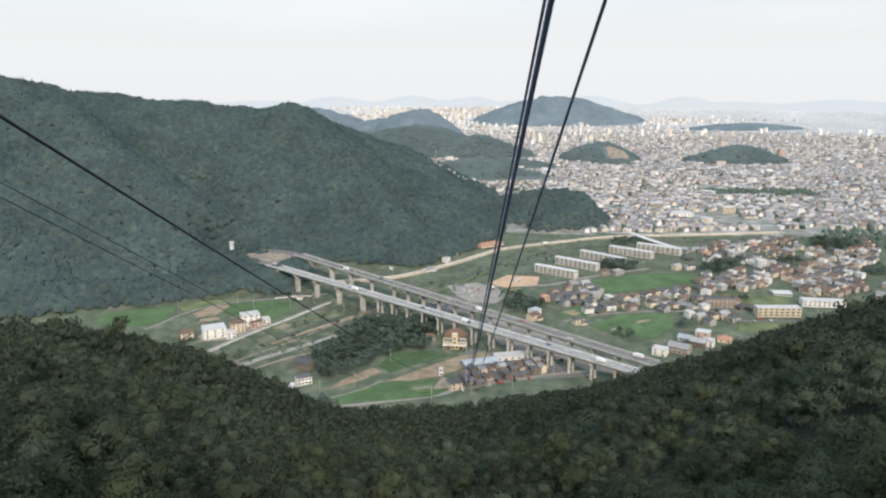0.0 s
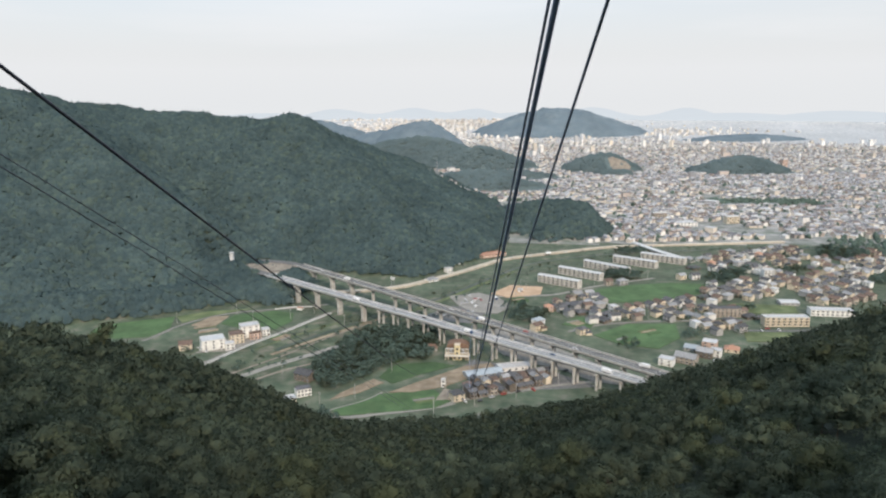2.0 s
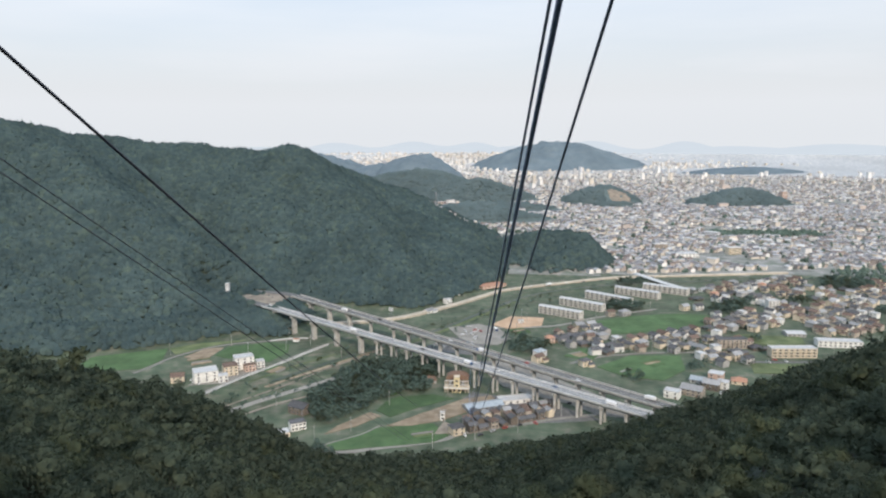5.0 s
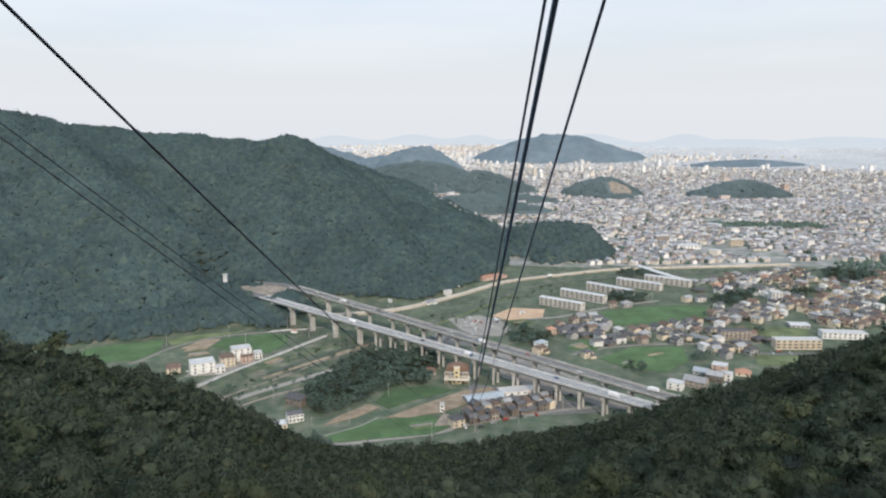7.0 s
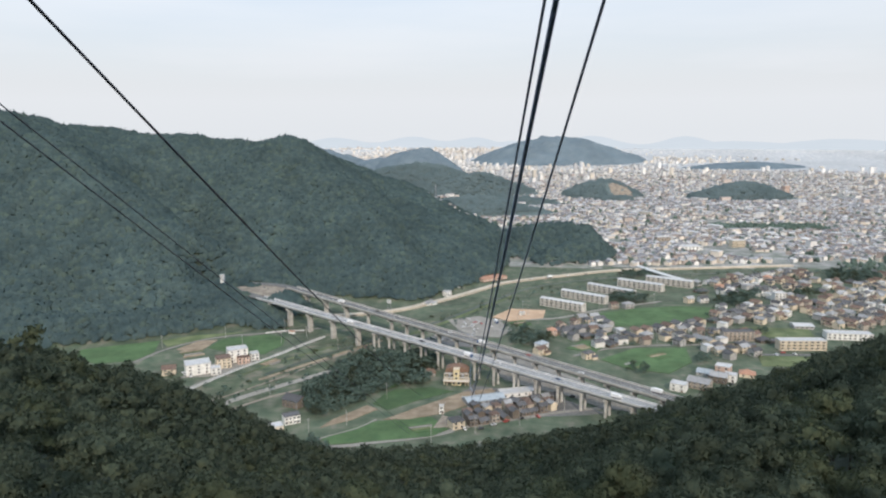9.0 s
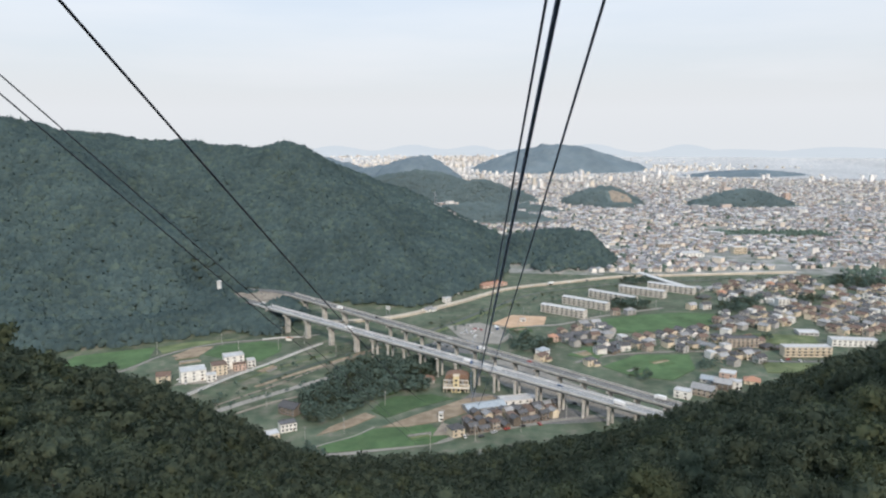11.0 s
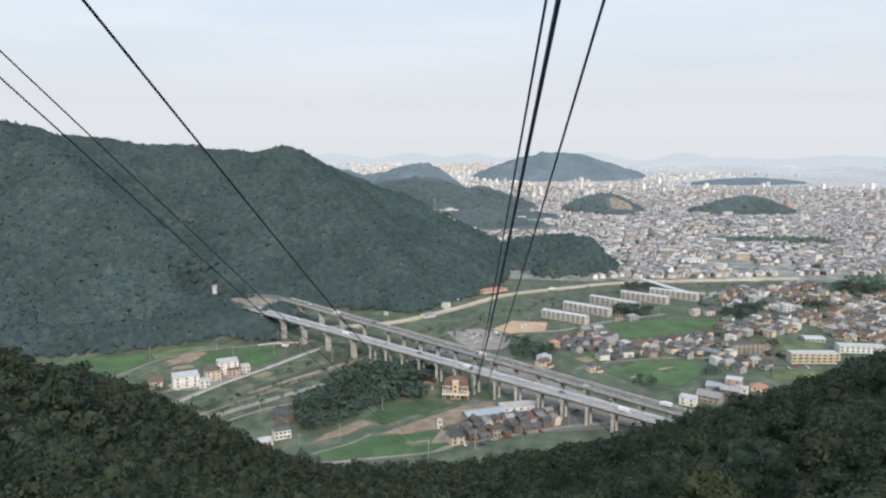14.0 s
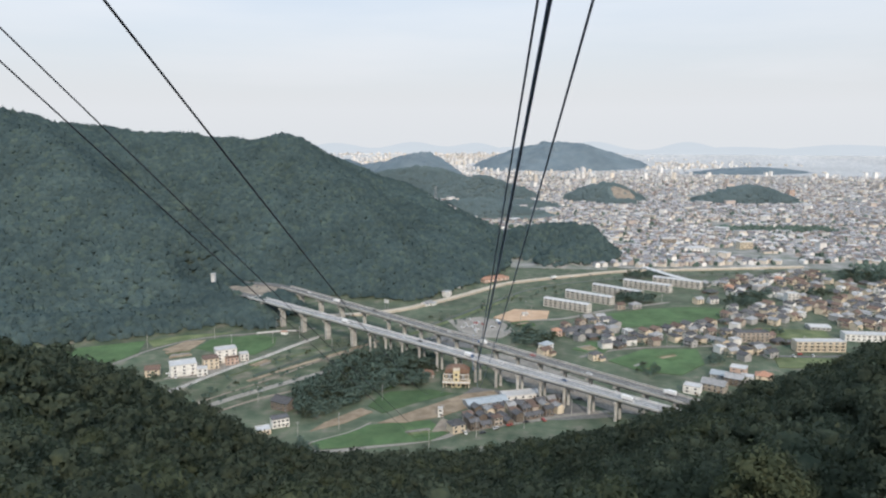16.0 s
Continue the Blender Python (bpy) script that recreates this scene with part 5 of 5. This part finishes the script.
def car(paint, word, lorry=False):
    L, W = (8.6, 2.4) if lorry else (4.4, 1.75)
    root = thing("lorry" if lorry else "car", (0, 0, 0), 0, (word + " box lorry on the road") if lorry else (word + " car with dark windows"), "lorry" if lorry else "car", "vehicles")
    if lorry:
        boxed("box", 0.9, 0, 0.9, 6.4, W, 2.5, PAINTS[0], root, "white cargo box", 0.08)
        boxed("cab", -3.4, 0, 0.5, 1.9, W * 0.95, 2.2, paint, root, "", 0.15)
        boxed("windscreen", -4.36, 0, 1.5, 0.06, W * 0.8, 0.9, GLASS, root)
        boxed("chassis", 0, 0, 0.45, L * 0.95, W * 0.6, 0.45, TYRE, root)
        xs = (-3.2, 1.4, 2.8)
    else:
        boxed("body", 0, 0, 0.32, L, W, 0.62, paint, root, "", 0.12)
        bm = bmesh.new()
        vs = add_box(bm, 0.15, 0, 0.93, 2.5, W * 0.9, 0.55)
        for v in vs:
            if v.co.z > 1.2:
                v.co.x = 0.15 + (v.co.x - 0.15) * 0.68
                v.co.y *= 0.86
        part("cabin", bm, GLASS, root, "dark glazed cabin")
        boxed("roof", 0.15, 0, 1.47, 1.68, W * 0.77, 0.06, paint, root)
        xs = (-1.35, 1.35)
    for x in xs:
        for s in (-1, 1):
            b = bmesh.new()
            add_tube(b, (x, s * W * 0.40, 0.33), (x, s * W * 0.5, 0.33), 0.33, 0.33, 14)
            part("wheel", b, TYRE, root)
    return root


CARS = [car(PAINTS[i], n) for i, n in enumerate(("white", "silver", "black", "blue", "red"))] + [car(PAINTS[i], n, True) for i, n in ((0, "white"), (3, "blue"))]
CAR_USED = [False] * len(CARS)


def put_car(k, m):
    if CAR_USED[k]:
        copy_thing(CARS[k], m)
    else:
        CARS[k].matrix_basis = m
        CAR_USED[k] = True


def on_deck(a, b, u, lane, k, back=False):
    L = math.hypot(b[0] - a[0], b[1] - a[1])
    d = Vector((b[0] - a[0], b[1] - a[1], 0)) / L
    p = line_at(a, b, u)
    t = math.degrees(math.atan2(d.y, d.x)) + (0 if back else 180)
    put_car(k, pose(p[0] - d.y * lane, p[1] + d.x * lane, p[2] + 0.07, 0, 0, t))


for _u, _l, _k in ((0.13, 1.9, 0), (0.27, -1.9, 5), (0.36, 1.9, 1), (0.43, 1.9, 2), (0.53, -1.9, 6), (0.58, 1.9, 0), (0.68, 1.9, 3), (0.77, -1.9, 5)):
    on_deck(NEAR_A, NEAR_B, _u, _l, _k)
for _u, _l, _k in ((0.07, 2.2, 0), (0.16, -2.2, 5), (0.25, 2.2, 2), (0.33, -2.2, 1), (0.42, 2.2, 0), (0.49, -2.2, 6), (0.57, 2.2, 4), (0.66, -2.2, 0), (0.76, 2.2, 5)):
    on_deck(FAR_A, FAR_B, _u, _l, _k, True)
rng_c = np.random.default_rng(8)
patch("yard", [(8, 672), (30, 674), (58, 648), (96, 600), (130, 556), (118, 538), (98, 545), (80, 566), (52, 584), (30, 604), (16, 640)], GRAVEL, "grey gravel yard beneath the viaducts", "yard", z=0.34)
patch("parking_lot", [(-22, 790), (12, 806), (34, 786), (46, 750), (30, 724), (4, 730), (-10, 752)], GRAVEL, "grey gravelled parking lot with scattered cars", "parking lot", z=0.34)
for _i in range(26):
    _x, _y = (-14 + 46 * rng_c.random(), 738 + 56 * rng_c.random()) if _i < 16 else (40 + 60 * rng_c.random(), 0)
    _y = _y or 648 - 1.05 * (_x - 36) - 22 + 16 * rng_c.random()
    if inside([(-18, 788), (12, 802), (32, 784), (42, 750), (30, 728), (4, 734), (-8, 754)], _x, _y) or _i >= 16:
        put_car(int(rng_c.choice(7, p=[.42, .24, .12, .08, .06, .05, .03])), pose(_x, _y, 0.36, 0, 0, rng_c.choice([20, 110]) + rng_c.uniform(-6, 6)))
for _i in range(16):
    put_car(int(rng_c.choice(5, p=[.4, .25, .15, .1, .1])), pose(-34 + (_i % 8) * 4.6 + 6 * (_i // 8), 716 + 18 * (_i // 8) + (_i % 8) * -0.6, 0.2, 0, 0, 80 + rng_c.uniform(-4, 4)))
for _x, _y, _t in ((9, 504, 25), (18, 511, 30), (27, 517, 30), (38, 522, 28), (50, 526, 120), (-2, 503, 110), (62, 548, 20), (66, 560, 40), (80, 566, 10),
                   (-236, 607, 30), (-231, 603, 120), (-240, 612, 20), (288, 680, 5), (297, 676, 95), (280, 674, 95), (268, 700, 5), (340, 676, 10), (208, 592, 60), (212, 596, 60)):
    put_car(int(rng_c.choice(5, p=[.5, .2, .15, .05, .1])), pose(_x, _y, 0.35, 0, 0, _t))
for _i in range(9):
    _u = 0.25 + 0.07 * _i
    put_car(int(rng_c.choice(7, p=[.4, .2, .1, .1, .05, .1, .05])), pose(60 + 420 * (_u - 0.25) * 0.9, 985 + (1029 - 985) * min(1, (_u - .25) * 4) + max(0, _u - .5) * 120, 1.6, 0, 0, 25))


# ---- poles, posts and signs ----
def utility_pole(at, turn, h=9.0):
    root = thing("utility_pole", at, turn, "grey concrete utility pole with crossarm", "utility pole", "utility poles")
    b = bmesh.new()
    add_tube(b, (0, 0, -0.5), (0, 0, h), 0.19, 0.12, 8)
    part("pole", b, CONCRETE, root)
    boxed("crossarm", 0, 0, h - 0.9, 1.8, 0.1, 0.12, STEEL, root)
    for x in (-0.8, 0, 0.8):
        b = bmesh.new()
        add_tube(b, (x, 0, h - 0.78), (x, 0, h - 0.5), 0.06, 0.04, 6)
        part("insulator", b, FRAME_MAT, root)
    b = bmesh.new()
    add_tube(b, (0.25, 0, h - 2.4), (0.25, 0, h - 1.5), 0.22, 0.22, 8)
    part("transformer", b, STEEL, root)
    return root


_pole = utility_pole((-107, 492, 0), 20, 12.0)
for _x, _y, _t in ((52, 769, 30), (66, 806, 30), (-17, 524, 0), (-24, 482, 10), (-151, 556, 40), (-121, 678, 40), (-84, 508, 20), (-62, 560, 0), (-215, 690, 10), (-180, 700, 10), (-160, 720, 20),
                   (120, 690, 0), (180, 704, 0), (240, 700, 0), (5, 498, 0), (36, 512, 0), (70, 536, 0), (-188, 744, 0), (-240, 716, 0), (-290, 684, 0), (150, 842, 0), (220, 872, 0), (300, 700, 0), (355, 705, 0)):
    copy_thing(_pole, pose(_x, _y, 0, 0, 0, _t))


def lattice_tower(at, h, turn=20):
    root = thing("power_pylon", at, turn, "grey steel lattice power pylon on the ridge", "power pylon")
    b = bmesh.new()
    for sx in (-1, 1):
        for sy in (-1, 1):
            add_tube(b, (sx * 2.6, sy * 2.6, -1), (sx * 0.6, sy * 0.6, h), 0.16, 0.10, 5)
    for i in range(6):
        z0, z1 = h * i / 6, h * (i + 1) / 6
        w0, w1 = 2.6 - 2.0 * i / 6, 2.6 - 2.0 * (i + 1) / 6
        for s in (-1, 1):
            add_tube(b, (-w0, s * w0, z0), (w1, s * w1, z1), 0.08, 0.08, 4)
            add_tube(b, (w0, s * w0, z0), (-w1, s * w1, z1), 0.08, 0.08, 4)
            add_tube(b, (s * w0, -w0, z0), (s * w1, w1, z1), 0.08, 0.08, 4)
    part("mast", b, STEEL, root)
    for z in (h * 0.72, h * 0.84, h * 0.96):
        b = bmesh.new()
        add_tube(b, (-4.6, 0, z), (4.6, 0, z + 0.3), 0.14, 0.14, 5)
        add_tube(b, (-4.6, 0, z), (0, 0, z + 1.6), 0.08, 0.08, 4)
        add_tube(b, (4.6, 0, z), (0, 0, z + 1.6), 0.08, 0.08, 4)
        part("crossarm", b, STEEL, root)
    return root


lattice_tower((-66, 1480, float(ridge_height(np.array([-66.0]), np.array([1480.0]))[0])), 34)
_mast = thing("lamp_mast", (60, 806, 0), 0, "tall grey lamp mast beside the sand lot", "lamp mast")
_b = bmesh.new()
add_tube(_b, (0, 0, -0.5), (0, 0, 17), 0.22, 0.12, 8)
part("pole", _b, STEEL, _mast)
boxed("floodlight", 0, 0, 16.6, 1.6, 0.5, 0.5, STEEL, _mast)

_sign = thing("road_sign", (-89, 822, 0), -40, "white road sign board on two posts", "road sign")
boxed("board", 0, 0, 10.5, 7, 0.2, 4.0, PALE_CONCRETE, _sign)
for _x in (-2, 2):
    boxed("post", _x, 0, 0, 0.4, 0.35, 10.5, STEEL, _sign)

# approach roads into the hillside, cut slope and marker post
patch("road_cut", [(-290, 850), (-276, 868), (-240, 864), (-206, 842), (-200, 812), (-214, 800), (-244, 818), (-270, 832)], ROAD_EARTH, "bare grey-brown earth shelf cut for the expressway", "earth bank", z=22.0, thick=14)
strip("road", [(NEAR_A[0] + 3, NEAR_A[1] - 2, 22.5), (-250, 816, 22.6), (-284, 846, 22.8)], 11.5, ASPHALT, "grey expressway approach on the earth shelf", "road", z=0.0, thick=0.6)
strip("road", [(FAR_A[0] + 3, FAR_A[1] - 3, 22.0), (-226, 862, 22.3), (-262, 870, 22.6)], 11.5, ASPHALT, "grey expressway approach beside the wooded hill", "road", z=0.1, thick=0.6)
_post = thing("marker_post", (-290, 856, 21.5), 0, "pale concrete tower post beside the expressway", "post")
boxed("shaft", 0, 0, 0, 4.2, 4.2, 13, PALE_CONCRETE, _post, "", 0.2)
boxed("cap", 0, 0, 13, 5.0, 5.0, 1.2, PALE_CONCRETE, _post, "", 0.2)
strip("wall", [(-205, 733), (-188, 741), (-168, 744)], 0.5, PALE_CONCRETE, "low pale concrete wall beside the meadow", "wall", z=1.3, thick=1.8)
_gate = thing("toll_hut", (-178, 733, 0.1), -20, "small white hut with reddish roof by the lane", "hut")
boxed("wall", 0, 0, 0, 6, 3.5, 2.6, WALLS["white"], _gate)
boxed("roof", 0, 0, 2.6, 6.6, 4.2, 0.4, ROOFS["orange"], _gate)


# garden plots and beds
rng_p = np.random.default_rng(61)
for _n, (_cx, _cy, _t, _ox, _oy) in enumerate(((176, 664, 30, 9, 3), (150, 640, 40, 8, 3), (-250, 660, 30, 10, 4), (-170, 640, 58, 8, 3), (-60, 585, 40, 7, 3), (330, 800, 30, 9, 4), (110, 690, 30, 7, 3), (-30, 500, 20, 8, 3), (250, 690, 10, 10, 4), (60, 770, 30, 9, 4))):
    for _i in range(4):
        _c, _s = math.cos(radians(_t)), math.sin(radians(_t))
        _px, _py = _cx - _s * _i * _oy * 1.25, _cy + _c * _i * _oy * 1.25
        _w, _h = _ox * rng_p.uniform(0.7, 1.1), _oy * 0.5
        patch("garden_plot", [(_px + a * _w * _c - b * _h * _s, _py + a * _w * _s + b * _h * _c) for a, b in ((-1, -1), (1, -1), (1, 1), (-1, 1))],
              (EARTH, PADDY_PALE, GRAVEL, PADDY)[int(rng_p.integers(4))], "small tilled garden plot in the valley", "garden plot", z=0.62 + 0.01 * _i, thick=0.8)

# ---- trees on the valley floor ----
rng_t = np.random.default_rng(31)
GROVES = [
    ([(-130, 564), (-119, 529), (-101, 519), (-78, 550), (-70, 570), (-58, 580), (-30, 590), (-26, 620), (-32, 657), (-93, 664), (-108, 640), (-118, 597)], 6.0, 1.15),
    ([(-58, 640), (-40, 668), (-24, 660), (-34, 632)], 7.5, 1.2),
    ([(160, 878), (182, 900), (216, 884), (206, 864)], 8.0, 1.3),
    ([(286, 850), (300, 880), (335, 912), (356, 900), (330, 868), (308, 852)], 8.5, 1.35),
    ([(392, 905), (404, 930), (432, 922), (420, 898)], 8.5, 1.3),
    ([(488, 1000), (500, 1040), (560, 1052), (560, 1000), (530, 975)], 9.5, 1.5),
    ([(48, 690), (40, 725), (70, 735), (84, 712), (70, 696)], 7.5, 1.15),
    ([(36, 740), (52, 760), (66, 748), (50, 732)], 8.0, 1.1),
    ([(276, 736), (288, 752), (302, 748), (296, 734)], 8.0, 1.1),
    ([(196, 648), (206, 664), (222, 668), (226, 652), (208, 642)], 8.0, 1.0),
    ([(486, 846), (494, 884), (524, 880), (512, 850)], 8.5, 1.2),
    ([(206, 1010), (216, 1032), (262, 1046), (256, 1028)], 9.0, 1.2),
    ([(-256, 598), (-250, 604), (-240, 606), (-242, 598)], 5.5, 0.7),
    ([(-110, 470), (-104, 486), (-96, 480), (-90, 470)], 6.5, 0.9),
    ([(128, 626), (150, 646), (160, 630), (150, 612)], 8.0, 0.7),
    ([(-290, 832), (-262, 808), (-232, 786), (-206, 770), (-190, 752), (-216, 750), (-262, 768), (-306, 800)], 5.0, 1.25),
]
GROVE_KINDS = forest_kinds(rng_t, 8, 4.1, 7.6, 8, 1, 230, 0.66)
HILLFOOT_KINDS = canopy_kinds(rng_t, 8, 2.9, 3.4, 5.0, 6)
for outline, step, size in GROVES:
    xs, ys = [p[0] for p in outline], [p[1] for p in outline]
    gx, gy = scatter(rng_t, min(xs), max(xs), min(ys), max(ys), step)
    pts = [(x, y, float(land(np.array(x), np.array(y))) - 0.2) for x, y in zip(gx, gy) if inside(outline, x, y) and not any(math.hypot(x - a, y - b) < r for a, b, r in ((-129, 544, 9), (-124, 512, 9), (-34, 614, 9), (-131, 501, 8), (-9, 594, 15)))]
    hillfoot = outline[0] == (-290, 832)
    forest("grove", pts, HILLFOOT_KINDS if hillfoot else GROVE_KINDS, [LEAF_HILL_HAZE, BARK, LEAF_HILL_HAZE] if hillfoot else [LEAF_GROVE_HAZE, BARK, LEAF], "grove of dark green broadleaf trees on the valley floor", rng_t, (size * 0.8, size * 1.2), land, 0.55 if hillfoot else 0.3)


def scrub():
    rng = np.random.default_rng(17)
    pts = []
    for a, b, w, n in (((-230, 500), (-98, 668), 22, 90), ((-98, 668), (20, 860), 16, 60), ((20, 860), (240, 1035), 16, 70), ((240, 1035), (600, 1072), 12, 70), ((-150, 640), (-90, 720), 14, 30)):
        for i in range(n):
            u = rng.random()
            pts.append((a[0] + (b[0] - a[0]) * u + rng.normal(0, w), a[1] + (b[1] - a[1]) * u + rng.normal(0, w * 0.5), 0.0))
    for i in range(700):                      # hedges and garden trees among the houses
        x, y = HOUSE_AT[int(rng.integers(len(HOUSE_AT)))]
        pts.append((x + rng.uniform(-9, 9), y + rng.choice([-7.5, 7.5]) + rng.uniform(-1, 1), 0.0))
    kinds = forest_kinds(rng, 6, 2.4, 3.8, 3, 1, 18, 1.0)
    forest("shrubs", pts, kinds, [LEAF_GROVE_HAZE, BARK, LEAF_WARM], "green shrubs and small trees along the river and gardens", rng, (0.5, 1.5))


scrub()


# ---- the town spread over the plain ----
def town():
    rng = np.random.default_rng(77)
    # lighter, greyer than the near houses: distance haze is put into these tones
    tone = lambda name, c, k: material("town_" + name, [tuple(0.88 * v for v in c), c], 0.2, 4, 0.85, island=k)
    mats = [tone("white", (0.76, 0.74, 0.71), 0.12), tone("cream", (0.66, 0.60, 0.52), 0.15), tone("grey", (0.50, 0.50, 0.51), 0.2), tone("tan", (0.46, 0.40, 0.36), 0.2),
            tone("slate", (0.18, 0.18, 0.195), 0.3), tone("silver", (0.34, 0.345, 0.36), 0.25), tone("brown", (0.22, 0.175, 0.155), 0.25), tone("pale", (0.55, 0.55, 0.55), 0.15)]
    d = np.concatenate([rng.uniform(1000, 2100, 9500) ** 1.0, rng.uniform(1900, 3600, 13500), rng.uniform(3450, 5200, 9500), rng.uniform(4800, 8200, 12000)])
    a = rng.uniform(-0.36, 0.80, d.size)
    e, lift = far_fold(d)
    k = e / d
    x, y = a * e, e
    ok = (ridge_height(x, y) < 1.0) & (np.hypot(x, y) < 4840)
    for _n, hx, hy, rx, ry, *_ in HILLS:
        ok &= ((x - hx) / (rx * 1.0)) ** 2 + ((y - hy) / (ry * 1.0)) ** 2 > 1.0
    river = 1030 + 42 * smooth01(200, 560, x)          # river and the far bank road
    ok &= (y > river + 75) & ((x > 185) | (y > 1330 - 0.2 * x))
    ok &= ~((x < 260) & (y < 1560) & (x < 0.25 * y - 150))
    ok &= ~((x > 505) & (x < 745) & (y > 1495) & (y < 1585))     # a dark grove inside the town
    green = fbm(x, y, 230, 9, 3)
    ok &= ~((green > 0.52) & (d < 2600))
    blocks = fbm(x, y, 75, 4, 2)
    x, y, k, lift, d, blocks = x[ok], y[ok], k[ok], lift[ok], d[ok], blocks[ok]
    n = x.size
    big = (rng.random(n) < 0.035 + 0.10 * smooth01(2200, 5200, d)) | (d > 4300)
    w = np.where(big, rng.uniform(12, 30, n), rng.uniform(8, 12.5, n)) * np.where(d > 3000, 0.62, 1)
    dp = np.where(big, rng.uniform(10, 15, n), rng.uniform(7, 9.5, n))
    h = np.where(big, rng.choice([7, 10, 13, 18, 26], n, p=[.34, .3, .2, .11, .05]) * np.where(d < 2700, 0.62, 1), rng.uniform(4.8, 6.4, n)) * np.where(d > 4300, 1.35, 1)
    tall = (rng.random(n) < 0.004) & (d > 2900) & (d < 5200)
    w, dp, h = np.where(tall, 15.0, w), np.where(tall, 13.0, dp), np.where(tall, rng.uniform(20, 42, n), h)
    big = big | tall
    rise = np.where(big, 0.3, rng.uniform(1.3, 2.2, n))
    kk = np.clip(k, 0.35, 1)
    w, dp, h, rise = w * kk, dp * kk, h * kk, rise * kk
    ang = 0.55 + 0.25 * np.sign(blocks) + (rng.integers(0, 2, n)) * math.pi / 2 + rng.normal(0, 0.06, n)
    c, s = np.cos(ang), np.sin(ang)
    # template: 8 wall corners, 2 gable tips, then 6 roof corners with eaves
    tx = np.array([-1, 1, 1, -1, -1, 1, 1, -1, -1, 1, -1.1, 1.1, 1.1, -1.1, -1.1, 1.1]) / 2
    ty = np.array([-1, -1, 1, 1, -1, -1, 1, 1, 0, 0, -1.2, -1.2, 1.2, 1.2, 0, 0]) / 2
    tz = np.array([0, 0, 0, 0, 1, 1, 1, 1, 1, 1, 1, 1, 1, 1, 1, 1.0])
    tr = np.array([0, 0, 0, 0, 0, 0, 0, 0, 1, 1, -0.1, -0.1, -0.1, -0.1, 1.08, 1.08])
    F = np.array([[0, 1, 5], [0, 5, 4], [1, 2, 6], [1, 6, 5], [2, 3, 7], [2, 7, 6], [3, 0, 4], [3, 4, 7], [5, 6, 9], [7, 4, 8],
                  [10, 11, 15], [10, 15, 14], [12, 13, 14], [12, 14, 15]])
    lx, ly = tx[None] * w[:, None], ty[None] * dp[:, None]
    z = tz[None] * h[:, None] + tr[None] * rise[:, None] + lift[:, None] - 0.3 + np.where(tz[None] == 0, -1.0, 0)
    z[:, 10:] += 0.12
    vx, vy = x[:, None] + lx * c[:, None] - ly * s[:, None], y[:, None] + lx * s[:, None] + ly * c[:, None]
    # far walls mostly white and grey, adding to the hazy paleness
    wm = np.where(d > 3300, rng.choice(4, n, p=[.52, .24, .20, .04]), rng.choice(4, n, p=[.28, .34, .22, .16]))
    rm = np.where(big & (rng.random(n) < 0.6), 7, rng.choice([4, 5, 6, 7], n, p=[.36, .38, .20, .06]))
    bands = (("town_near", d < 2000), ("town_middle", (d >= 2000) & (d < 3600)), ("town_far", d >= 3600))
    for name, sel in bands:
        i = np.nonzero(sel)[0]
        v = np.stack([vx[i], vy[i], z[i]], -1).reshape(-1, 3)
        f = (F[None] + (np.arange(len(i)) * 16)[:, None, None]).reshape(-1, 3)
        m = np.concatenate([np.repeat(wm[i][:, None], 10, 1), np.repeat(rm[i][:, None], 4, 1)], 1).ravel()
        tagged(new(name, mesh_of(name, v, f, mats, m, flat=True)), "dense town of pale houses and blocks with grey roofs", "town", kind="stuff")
    # tree clumps between the houses
    t = rng.random(x.size) < np.where(d < 2000, 0.6, 0.18)
    pts = np.stack([x[t] + rng.uniform(-12, 12, t.sum()), y[t] + rng.uniform(-12, 12, t.sum()), lift[t] - 0.4], 1)
    gx, gy = scatter(rng, 505, 745, 1500, 1580, 8)
    hx, hy = scatter(rng, 560, 820, 1010, 1130, 13)
    pts = np.concatenate([pts, np.stack([gx, gy, gx * 0], 1), np.stack([hx, hy, hx * 0], 1)])
    kinds = canopy_kinds(rng, 6, 3.4, 2.6, 3.6, 2)
    forest("town_trees", pts.tolist(), kinds, [LEAF_GROVE_HAZE, BARK, LEAF_GROVE_HAZE], "dark green tree clumps between the houses of the town", rng, (0.6, 1.3))


town()


# crowns over the farther hills
def hill_crowns():
    rng = np.random.default_rng(41)
    dg = bpy.context.evaluated_depsgraph_get()
    pts = []
    for name, hx, hy, rx, ry, *_ in HILLS:
        if hy > 2600:
            continue
        ob = bpy.data.objects[name]
        step = 10.5
        gx, gy = scatter(rng, hx - rx, hx + rx, hy - ry, hy + ry * 0.3, step)
        for x, y in zip(gx, gy):
            hit, loc, nor, _ = ob.ray_cast((x, y, 900), (0, 0, -1))
            if hit and loc.z > 6 and not (name == "hill_5" and x > hx - 5 and x < hx + 75 and y < hy - 35):
                pts.append((x, y, loc.z - 0.6))
    kinds = canopy_kinds(rng, 8, 4.6, 6.0, 2.5, 4)
    forest("far_woodland", pts, kinds, [LEAF_MID_HAZE, BARK, LEAF_MID_HAZE], "dark green woodland on the low hills", rng, (0.7, 1.3), lambda x, y: y * 0.0, 0.75)


hill_crowns()
